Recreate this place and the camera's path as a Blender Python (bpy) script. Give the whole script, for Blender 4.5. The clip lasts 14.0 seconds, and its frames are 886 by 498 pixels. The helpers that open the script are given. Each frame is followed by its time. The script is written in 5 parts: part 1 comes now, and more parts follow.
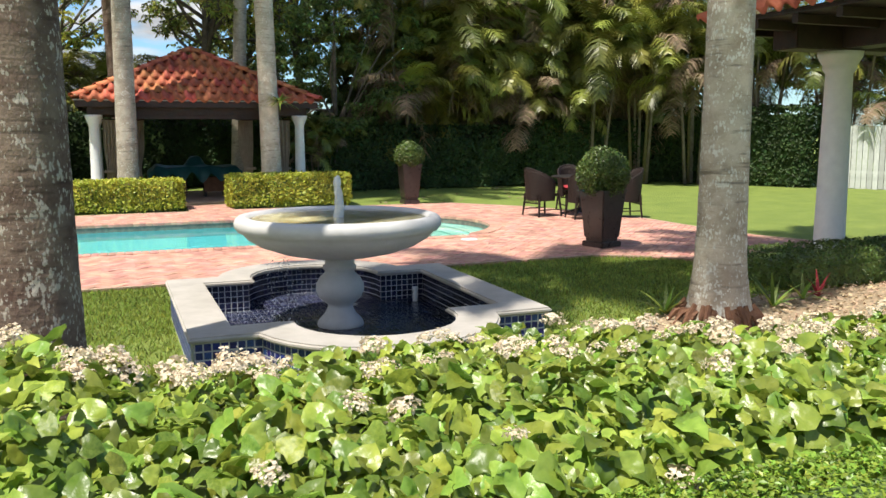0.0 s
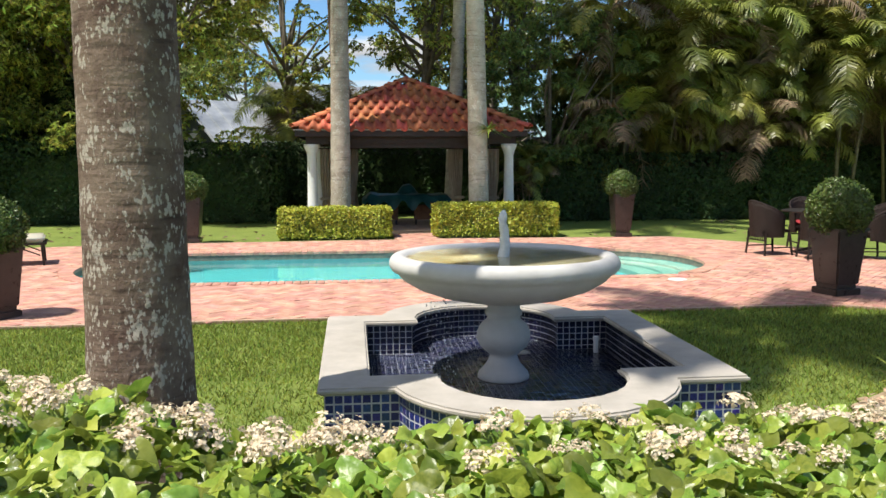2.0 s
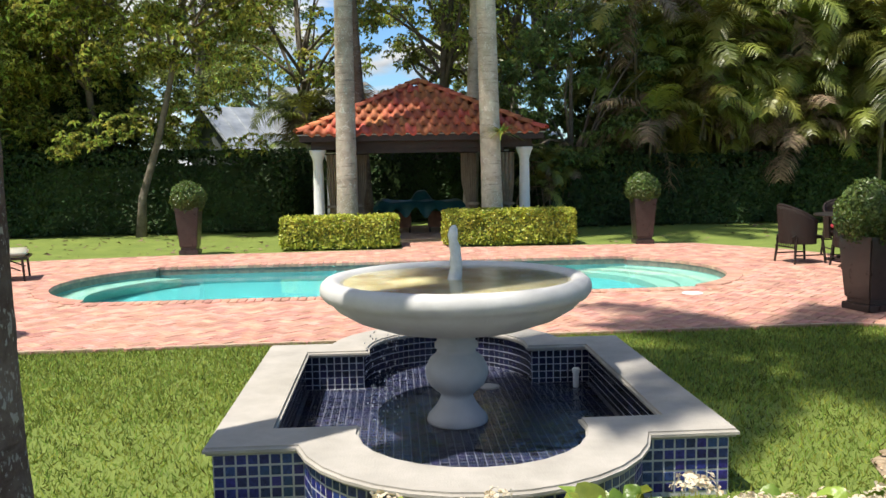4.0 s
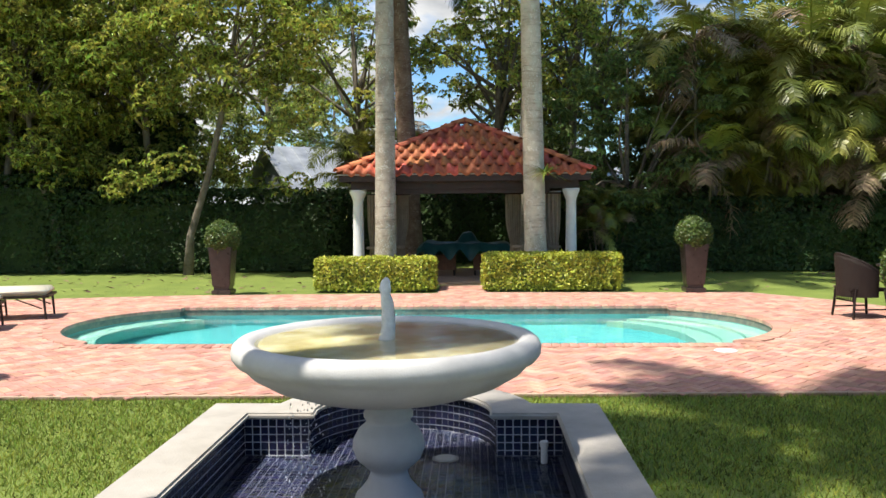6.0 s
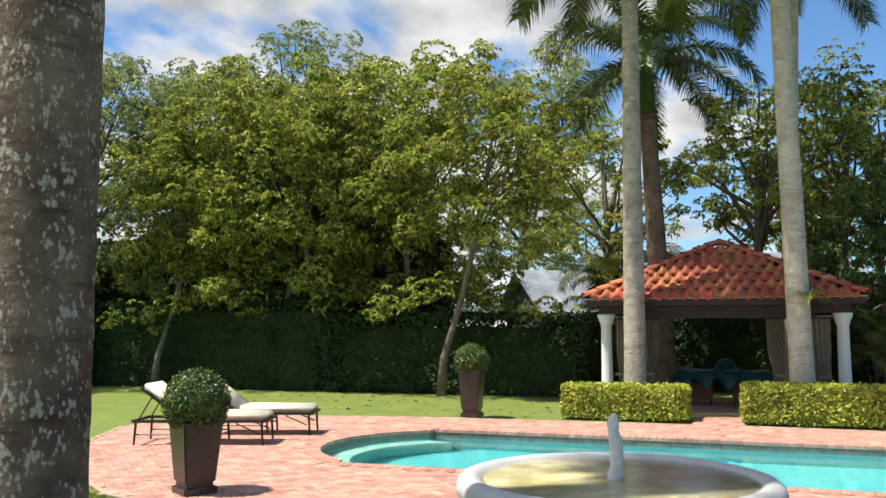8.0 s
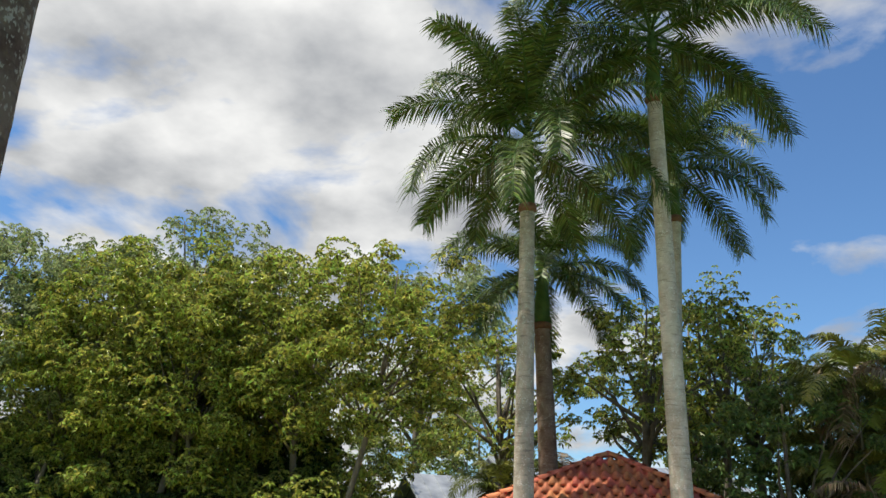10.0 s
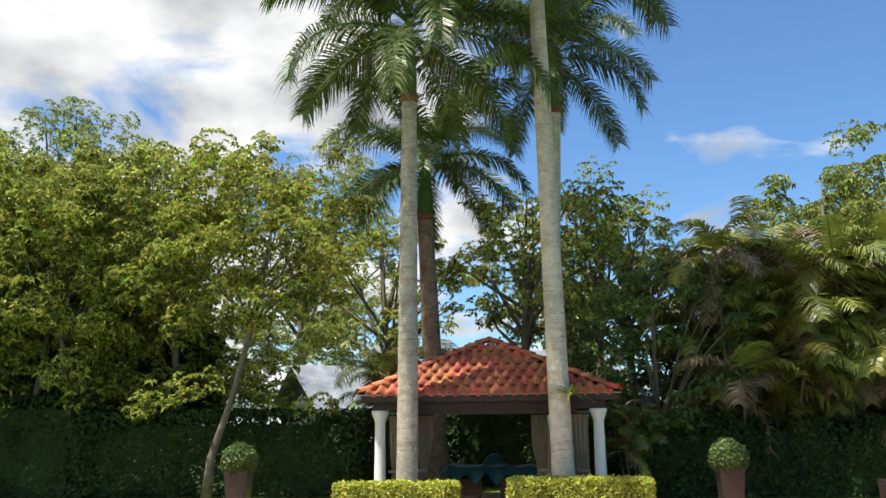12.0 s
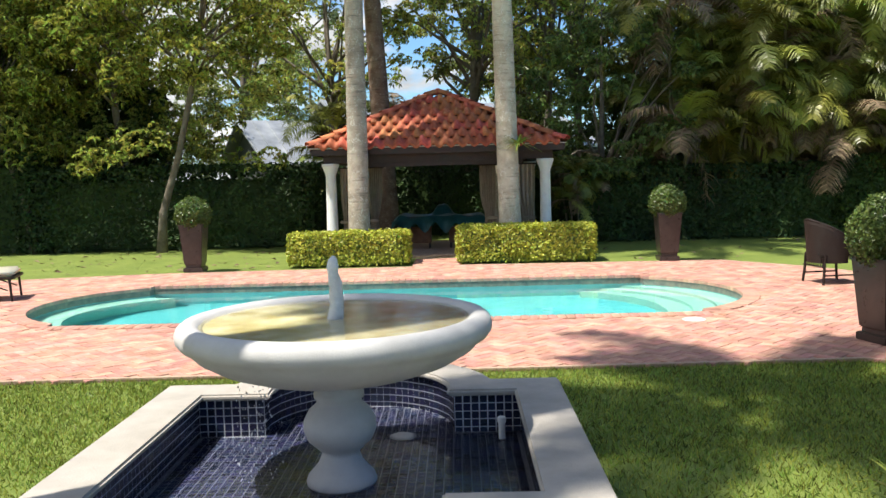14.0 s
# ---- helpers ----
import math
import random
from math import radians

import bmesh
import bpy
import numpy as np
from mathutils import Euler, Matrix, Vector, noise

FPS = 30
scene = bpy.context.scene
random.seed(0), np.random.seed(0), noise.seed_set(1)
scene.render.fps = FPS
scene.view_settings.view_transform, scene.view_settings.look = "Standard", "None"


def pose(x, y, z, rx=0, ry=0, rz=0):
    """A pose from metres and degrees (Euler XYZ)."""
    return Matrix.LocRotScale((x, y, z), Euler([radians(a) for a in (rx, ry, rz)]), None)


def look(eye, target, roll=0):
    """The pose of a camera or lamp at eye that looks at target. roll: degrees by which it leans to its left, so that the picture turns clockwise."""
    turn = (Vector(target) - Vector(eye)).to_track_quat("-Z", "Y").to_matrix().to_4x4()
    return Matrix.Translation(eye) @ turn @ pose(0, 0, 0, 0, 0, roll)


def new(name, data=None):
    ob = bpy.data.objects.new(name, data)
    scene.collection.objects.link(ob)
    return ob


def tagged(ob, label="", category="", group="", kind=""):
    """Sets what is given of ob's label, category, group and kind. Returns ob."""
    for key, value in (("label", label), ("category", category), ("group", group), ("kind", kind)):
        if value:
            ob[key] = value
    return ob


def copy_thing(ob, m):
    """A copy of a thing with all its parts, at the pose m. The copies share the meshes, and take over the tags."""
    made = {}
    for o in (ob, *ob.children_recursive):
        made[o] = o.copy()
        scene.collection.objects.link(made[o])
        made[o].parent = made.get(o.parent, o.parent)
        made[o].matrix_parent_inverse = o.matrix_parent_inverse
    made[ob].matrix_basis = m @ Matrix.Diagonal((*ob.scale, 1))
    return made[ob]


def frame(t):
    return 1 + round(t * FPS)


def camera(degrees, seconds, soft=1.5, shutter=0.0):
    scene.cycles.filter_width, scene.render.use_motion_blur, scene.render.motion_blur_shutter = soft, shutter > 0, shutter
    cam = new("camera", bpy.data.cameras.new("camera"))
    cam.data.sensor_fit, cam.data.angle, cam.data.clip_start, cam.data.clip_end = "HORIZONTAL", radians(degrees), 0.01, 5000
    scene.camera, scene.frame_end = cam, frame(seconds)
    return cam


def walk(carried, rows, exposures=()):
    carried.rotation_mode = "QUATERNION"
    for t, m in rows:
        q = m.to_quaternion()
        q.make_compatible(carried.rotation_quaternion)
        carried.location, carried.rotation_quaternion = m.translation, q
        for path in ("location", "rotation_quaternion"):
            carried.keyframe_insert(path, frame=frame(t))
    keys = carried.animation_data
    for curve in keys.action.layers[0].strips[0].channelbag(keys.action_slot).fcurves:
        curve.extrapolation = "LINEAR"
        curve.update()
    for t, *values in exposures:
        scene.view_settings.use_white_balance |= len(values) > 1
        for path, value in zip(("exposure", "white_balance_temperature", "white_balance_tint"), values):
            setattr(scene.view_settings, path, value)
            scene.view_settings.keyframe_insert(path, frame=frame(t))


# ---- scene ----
cam = camera(55.3, 14.0)
EXPOSURES = [(0, 0.74), (2, 0.65), (5, 0.75), (7, 0.82), (9.5, 0.54), (11, 0.56), (12.5, 0.92), (14, 0.83)]
PATH = [
    (0, (-1.709, -6.784, 1.627), (-0.983, -4.941, 1.349), -0.1),
    (0.5, (-1.601, -6.627, 1.642), (-1.054, -4.721, 1.38), 0.1),
    (1, (-1.472, -6.49, 1.639), (-1.054, -4.547, 1.414), -0.2),
    (1.5, (-1.259, -6.316, 1.642), (-0.983, -4.346, 1.44), 0.0),
    (2, (-1.083, -6.131, 1.637), (-0.871, -4.154, 1.425), -0.2),
    (4.3, (-0.237, -5.144, 1.65), (-0.156, -3.155, 1.454), -1.2),
    (4.5, (-0.144, -5.05, 1.663), (-0.091, -3.058, 1.495), -1.3),
    (5, (0.112, -4.898, 1.664), (0.093, -2.902, 1.54), -1.0),
    (5.5, (0.31, -4.786, 1.645), (0.261, -2.791, 1.517), -0.9),
    (6, (0.475, -4.68, 1.662), (0.4, -2.685, 1.556), -0.5),
    (6.5, (0.586, -4.666, 1.694), (0.378, -2.678, 1.628), -0.4),
    (7, (0.622, -4.659, 1.716), (0.19, -2.707, 1.701), -1.0),
    (7.2, (0.613, -4.664, 1.722), (0.063, -2.741, 1.738), -1.5),
    (9.3, (0.678, -4.635, 1.712), (0.003, -2.826, 2.232), 1.9),
    (9.5, (0.685, -4.642, 1.711), (0.093, -2.816, 2.274), 2.1),
    (10, (0.697, -4.669, 1.708), (0.284, -2.821, 2.351), 2.3),
    (10.5, (0.714, -4.663, 1.711), (0.429, -2.813, 2.415), 1.8),
    (11, (0.724, -4.652, 1.715), (0.527, -2.8, 2.442), 1.1),
    (11.5, (0.725, -4.631, 1.721), (0.573, -2.733, 2.332), 0.1),
    (12, (0.719, -4.585, 1.731), (0.569, -2.631, 2.132), -0.6),
    (12.5, (0.708, -4.552, 1.736), (0.547, -2.563, 1.874), -1.1),
    (13, (0.68, -4.559, 1.709), (0.53, -2.566, 1.644), -1.1),
    (13.5, (0.668, -4.573, 1.693), (0.552, -2.582, 1.547), -1.1),
    (14, (0.662, -4.584, 1.679), (0.624, -2.592, 1.505), -1.5),
]
walk(cam, [(t, look(eye, target, roll)) for t, eye, target, roll in PATH], EXPOSURES)

# ---- light ----
SUN_EL, SUN_AZ = radians(66), radians(238)  # azimuth clockwise from +y
sun_dir = Vector((math.sin(SUN_AZ) * math.cos(SUN_EL), math.cos(SUN_AZ) * math.cos(SUN_EL), math.sin(SUN_EL)))
sun = new("sun", bpy.data.lights.new("sun", "SUN"))
sun.data.energy, sun.data.angle, sun.data.color = 4.3, radians(0.6), (1.0, 0.94, 0.84)
sun.matrix_world = look(sun_dir * 60, (0, 0, 0))
world = bpy.data.worlds.new("sky")
scene.world = world
world.use_nodes = True


def build_sky():
    nt = world.node_tree
    n, l = nt.nodes, nt.links
    bg = n["Background"]
    sky = n.new("ShaderNodeTexSky")
    sky.sky_type = "NISHITA"
    sky.sun_disc = False
    sky.sun_elevation, sky.sun_rotation = SUN_EL, SUN_AZ
    sky.air_density, sky.dust_density, sky.ozone_density = 1.0, 0.4, 2.5
    tc = n.new("ShaderNodeTexCoord")
    sep = n.new("ShaderNodeSeparateXYZ")
    l.new(tc.outputs["Generated"], sep.inputs[0])
    # flat cloud layer: project the direction onto a plane overhead
    zc = n.new("ShaderNodeMath"); zc.operation = "MAXIMUM"; zc.inputs[1].default_value = 0.0
    l.new(sep.outputs["Z"], zc.inputs[0])
    za = n.new("ShaderNodeMath"); za.operation = "ADD"; za.inputs[1].default_value = 0.28
    l.new(zc.outputs[0], za.inputs[0])
    dv = n.new("ShaderNodeVectorMath"); dv.operation = "DIVIDE"
    comb = n.new("ShaderNodeCombineXYZ")
    for k in range(3):
        l.new(za.outputs[0], comb.inputs[k])
    l.new(tc.outputs["Generated"], dv.inputs[0]); l.new(comb.outputs[0], dv.inputs[1])
    mp = n.new("ShaderNodeMapping"); mp.inputs["Location"].default_value = CLOUD_SHIFT
    l.new(dv.outputs[0], mp.inputs["Vector"])
    no = n.new("ShaderNodeTexNoise"); no.inputs["Scale"].default_value = 2.7
    no.inputs["Detail"].default_value = 9; no.inputs["Roughness"].default_value = 0.52; no.inputs["Distortion"].default_value = 0.25
    l.new(mp.outputs[0], no.inputs["Vector"])
    # more cloud towards -x
    mx = n.new("ShaderNodeMath"); mx.operation = "MULTIPLY_ADD"; mx.inputs[1].default_value = -0.34; mx.inputs[2].default_value = 0.01
    l.new(sep.outputs["X"], mx.inputs[0])
    cl = n.new("ShaderNodeMath"); cl.operation = "MINIMUM"; cl.inputs[1].default_value = 0.11
    l.new(mx.outputs[0], cl.inputs[0])
    ad = n.new("ShaderNodeMath"); ad.operation = "ADD"
    l.new(no.outputs["Fac"], ad.inputs[0]); l.new(cl.outputs[0], ad.inputs[1])
    ramp = n.new("ShaderNodeValToRGB")
    ramp.color_ramp.elements[0].position = 0.49; ramp.color_ramp.elements[1].position = 0.60
    l.new(ad.outputs[0], ramp.inputs["Fac"])
    n2 = n.new("ShaderNodeTexNoise"); n2.inputs["Scale"].default_value = 4.2; n2.inputs["Detail"].default_value = 8
    l.new(mp.outputs[0], n2.inputs["Vector"])
    shade = n.new("ShaderNodeValToRGB")
    shade.color_ramp.elements[0].position = 0.35; shade.color_ramp.elements[0].color = (2.5, 2.6, 2.75, 1)
    shade.color_ramp.elements[1].position = 0.66; shade.color_ramp.elements[1].color = (5.7, 5.7, 5.6, 1)
    l.new(n2.outputs["Fac"], shade.inputs["Fac"])
    mix = n.new("ShaderNodeMix"); mix.data_type = "RGBA"
    l.new(ramp.outputs["Color"], mix.inputs["Factor"])
    tint = n.new("ShaderNodeMix"); tint.data_type = "RGBA"; tint.blend_type = "MULTIPLY"; tint.inputs["Factor"].default_value = 1.0
    tint.inputs["B"].default_value = (0.57, 0.76, 0.91, 1)
    l.new(sky.outputs[0], tint.inputs["A"])
    l.new(tint.outputs["Result"], mix.inputs["A"]); l.new(shade.outputs["Color"], mix.inputs["B"])
    l.new(mix.outputs["Result"], bg.inputs["Color"])
    bg.inputs["Strength"].default_value = 0.115


CLOUD_SHIFT = (0.4, 0.2, 0.0)
build_sky()


# ---- materials ----
def material(name, c1, c2, scale=6.0, rough=0.6, bump=0.15, bscale=60.0, metal=0.0, vary=None, amount=0.25, translucent=0.0, c3=None, spec=0.5, coat=0.0, width=0.18):
    """Two colours mixed by noise at two scales, with fine relief; vary: 'island' or 'object' shifts the value piece by piece."""
    m = bpy.data.materials.new(name)
    m.use_nodes = True
    n, l = m.node_tree.nodes, m.node_tree.links
    bsdf = n["Principled BSDF"]
    tc = n.new("ShaderNodeTexCoord")
    na = n.new("ShaderNodeTexNoise"); na.inputs["Scale"].default_value = scale; na.inputs["Detail"].default_value = 6; na.inputs["Roughness"].default_value = 0.65
    l.new(tc.outputs["Object"], na.inputs["Vector"])
    ramp = n.new("ShaderNodeValToRGB")
    ramp.color_ramp.elements[0].position, ramp.color_ramp.elements[1].position = 0.5 - width, 0.5 + width
    ramp.color_ramp.elements[0].color, ramp.color_ramp.elements[1].color = (*c1, 1), (*c2, 1)
    if c3:
        e = ramp.color_ramp.elements.new(min(0.95, 0.5 + width + 0.12)); e.color = (*c3, 1)
    l.new(na.outputs["Fac"], ramp.inputs["Fac"])
    col = ramp.outputs["Color"]
    if vary:
        if vary == "island":
            g = n.new("ShaderNodeNewGeometry"); rnd = g.outputs["Random Per Island"]
        else:
            g = n.new("ShaderNodeObjectInfo"); rnd = g.outputs["Random"]
        mr = n.new("ShaderNodeMapRange"); mr.inputs["To Min"].default_value = 1 - amount; mr.inputs["To Max"].default_value = 1 + amount
        l.new(rnd, mr.inputs["Value"])
        hs = n.new("ShaderNodeHueSaturation")
        l.new(mr.outputs[0], hs.inputs["Value"])
        hr = n.new("ShaderNodeMapRange"); hr.inputs["To Min"].default_value = 0.5 - amount * 0.06; hr.inputs["To Max"].default_value = 0.5 + amount * 0.06
        fr = n.new("ShaderNodeMath"); fr.operation = "MULTIPLY"; fr.inputs[1].default_value = 7.31
        fc = n.new("ShaderNodeMath"); fc.operation = "FRACT"
        l.new(rnd, fr.inputs[0]); l.new(fr.outputs[0], fc.inputs[0]); l.new(fc.outputs[0], hr.inputs["Value"]); l.new(hr.outputs[0], hs.inputs["Hue"])
        l.new(col, hs.inputs["Color"])
        col = hs.outputs["Color"]
    l.new(col, bsdf.inputs["Base Color"])
    bsdf.inputs["Roughness"].default_value = rough
    bsdf.inputs["Metallic"].default_value = metal
    bsdf.inputs["Specular IOR Level"].default_value = spec
    bsdf.inputs["Coat Weight"].default_value = coat
    if bump:
        nb = n.new("ShaderNodeTexNoise"); nb.inputs["Scale"].default_value = bscale; nb.inputs["Detail"].default_value = 4
        l.new(tc.outputs["Object"], nb.inputs["Vector"])
        b = n.new("ShaderNodeBump"); b.inputs["Strength"].default_value = bump; b.inputs["Distance"].default_value = 0.02
        l.new(nb.outputs["Fac"], b.inputs["Height"]); l.new(b.outputs[0], bsdf.inputs["Normal"])
        rr = n.new("ShaderNodeMapRange"); rr.inputs["To Min"].default_value = max(0.02, rough - 0.1); rr.inputs["To Max"].default_value = min(1, rough + 0.1)
        l.new(na.outputs["Fac"], rr.inputs["Value"]); l.new(rr.outputs[0], bsdf.inputs["Roughness"])
    if translucent:
        tr = n.new("ShaderNodeBsdfTranslucent"); l.new(col, tr.inputs["Color"])
        ms = n.new("ShaderNodeMixShader"); ms.inputs[0].default_value = translucent
        l.new(bsdf.outputs[0], ms.inputs[1]); l.new(tr.outputs[0], ms.inputs[2]); l.new(ms.outputs[0], n["Material Output"].inputs["Surface"])
    return m


def water_material(name, colour, rough=0.02, wave=0.15, wscale=9.0, clear=1.0):
    m = bpy.data.materials.new(name)
    m.use_nodes = True
    n, l = m.node_tree.nodes, m.node_tree.links
    b = n["Principled BSDF"]
    b.inputs["Base Color"].default_value = (*colour, 1)
    b.inputs["Roughness"].default_value = rough
    b.inputs["IOR"].default_value = 1.33
    b.inputs["Transmission Weight"].default_value = clear
    tc = n.new("ShaderNodeTexCoord")
    no = n.new("ShaderNodeTexNoise"); no.inputs["Scale"].default_value = wscale; no.inputs["Detail"].default_value = 3; no.inputs["Distortion"].default_value = 0.6
    l.new(tc.outputs["Object"], no.inputs["Vector"])
    bp = n.new("ShaderNodeBump"); bp.inputs["Strength"].default_value = wave; bp.inputs["Distance"].default_value = 0.05
    l.new(no.outputs["Fac"], bp.inputs["Height"]); l.new(bp.outputs[0], b.inputs["Normal"])
    return m


GRASS = material("grass", (0.14, 0.2, 0.028), (0.22, 0.28, 0.05), scale=1.6, rough=0.8, bump=0.9, bscale=120, c3=(0.27, 0.31, 0.08))
BLADE = material("grass_blade", (0.17, 0.23, 0.035), (0.31, 0.37, 0.075), scale=2.0, rough=0.5, bump=0, vary="island", amount=0.75, translucent=0.4)
SOIL = material("mulch", (0.24, 0.17, 0.10), (0.5, 0.39, 0.26), scale=25, rough=0.95, bump=0.8, bscale=70, c3=(0.62, 0.52, 0.38))
CHIP = material("mulch_chip", (0.3, 0.2, 0.11), (0.55, 0.42, 0.28), scale=20, rough=0.9, bump=0, vary="island", amount=0.4)
PAVER = material("clay_paver", (0.43, 0.19, 0.14), (0.60, 0.355, 0.27), scale=3.5, rough=0.8, bump=0.35, bscale=90, vary="object", amount=0.22, c3=(0.72, 0.53, 0.43))
PAVER_I = material("clay_paver_field", (0.43, 0.19, 0.14), (0.60, 0.355, 0.27), scale=3.5, rough=0.8, bump=0.35, bscale=90, vary="island", amount=0.22, c3=(0.72, 0.53, 0.43))
JOINT = material("sand_joint", (0.42, 0.27, 0.19), (0.52, 0.38, 0.28), scale=14, rough=0.95, bump=0.4, bscale=150)
CAST = material("cast_stone", (0.46, 0.45, 0.435), (0.55, 0.54, 0.525), scale=5, rough=0.75, bump=0.12, bscale=110, c3=(0.45, 0.43, 0.40))
COPING = material("limestone_coping", (0.34, 0.315, 0.275), (0.45, 0.415, 0.37), scale=4, rough=0.8, bump=0.2, bscale=90, c3=(0.42, 0.39, 0.345))
NAVY = material("navy_tile", (0.006, 0.008, 0.024), (0.016, 0.02, 0.055), scale=7, rough=0.22, bump=0.05, bscale=30, vary="object", amount=0.4)
NAVY_I = material("navy_tile_field", (0.006, 0.008, 0.024), (0.016, 0.02, 0.055), scale=7, rough=0.22, bump=0.05, bscale=30, vary="island", amount=0.4)
BLUE_I = material("blue_pattern_tile", (0.012, 0.02, 0.10), (0.03, 0.05, 0.24), scale=45, rough=0.3, bump=0.05, bscale=30, vary="island", amount=0.4, c3=(0.16, 0.19, 0.32))
GROUT = material("pale_grout", (0.46, 0.47, 0.5), (0.58, 0.59, 0.62), scale=20, rough=0.9, bump=0.2, bscale=120)
PLASTER = material("pool_plaster", (0.07, 0.4, 0.43), (0.11, 0.46, 0.49), scale=1.2, rough=0.8, bump=0.05, bscale=20)
PLASTER_STEP = material("pool_step_plaster", (0.26, 0.5, 0.43), (0.34, 0.57, 0.49), scale=1.5, rough=0.8, bump=0.05, bscale=20)
WATERLINE = material("waterline_tile", (0.10, 0.10, 0.09), (0.26, 0.22, 0.17), scale=12, rough=0.5, bump=0.3, bscale=60, c3=(0.4, 0.3, 0.2))
POOL_WATER = water_material("pool_water", (0.75, 0.97, 0.97), 0.03, 0.10, 4.0)
BASIN_WATER = water_material("basin_water", (0.85, 0.88, 0.95), 0.04, 0.16, 10.0)
BOWL_WATER = water_material("bowl_water", (0.90, 0.89, 0.72), 0.12, 0.10, 9.0, 0.85)
FLOOR_GROUT = material("dark_grout", (0.12, 0.125, 0.15), (0.2, 0.205, 0.23), scale=20, rough=0.9, bump=0.2, bscale=120)
# Leaf colour taken near black to carry the shade of the overhanging crowns.
HEDGE_SHADED = material("shade_darkened_hedge_leaf", (0.016, 0.034, 0.01), (0.042, 0.078, 0.02), scale=0.9, rough=0.6, bump=0, vary="island", amount=0.5, translucent=0.15, spec=0.25)
JET = material("foaming_water", (0.66, 0.69, 0.71), (0.86, 0.88, 0.9), scale=30, rough=0.25, bump=0.6, bscale=50, translucent=0.4)
ALGAE = material("algae_stone", (0.36, 0.29, 0.07), (0.66, 0.63, 0.42), scale=5, rough=0.8, bump=0.2, bscale=40, c3=(0.76, 0.74, 0.60), width=0.12)
ROOF = material("clay_roof_tile", (0.36, 0.085, 0.04), (0.58, 0.18, 0.09), scale=5, rough=0.8, bump=0.3, bscale=60, vary="object", amount=0.3, c3=(0.7, 0.34, 0.19))
ROOF_I = material("clay_roof_tile_field", (0.36, 0.085, 0.04), (0.58, 0.18, 0.09), scale=5, rough=0.8, bump=0.3, bscale=60, vary="island", amount=0.3, c3=(0.7, 0.34, 0.19))
DARK_WOOD = material("dark_stained_wood", (0.018, 0.010, 0.008), (0.045, 0.024, 0.018), scale=7, rough=0.6, bump=0.2, bscale=40)
WHITE = material("white_stucco", (0.72, 0.72, 0.72), (0.82, 0.82, 0.81), scale=6, rough=0.8, bump=0.2, bscale=80)
CURTAIN = material("beige_canvas", (0.4, 0.33, 0.25), (0.52, 0.44, 0.34), scale=9, rough=0.9, bump=0.3, bscale=120, translucent=0.2)
TEAL = material("teal_tarpaulin", (0.008, 0.05, 0.05), (0.02, 0.09, 0.085), scale=6, rough=0.35, bump=0.3, bscale=12)
POT = material("brown_glazed_pot", (0.028, 0.021, 0.019), (0.048, 0.036, 0.032), scale=10, rough=0.3, bump=0.12, bscale=90, c3=(0.06, 0.045, 0.04))
WICKER = material("brown_wicker", (0.014, 0.009, 0.008), (0.03, 0.02, 0.016), scale=40, rough=0.6, bump=0.7, bscale=160, spec=0.25)
IRON = material("bronze_metal", (0.03, 0.024, 0.02), (0.06, 0.048, 0.04), scale=14, rough=0.45, bump=0.1, bscale=80, metal=0.6)
CREAM = material("cream_cushion", (0.70, 0.63, 0.45), (0.80, 0.74, 0.57), scale=5, rough=0.95, bump=0.25, bscale=60)
RED = material("red_cloth", (0.30, 0.02, 0.03), (0.45, 0.05, 0.06), scale=12, rough=0.8, bump=0.2, bscale=80)
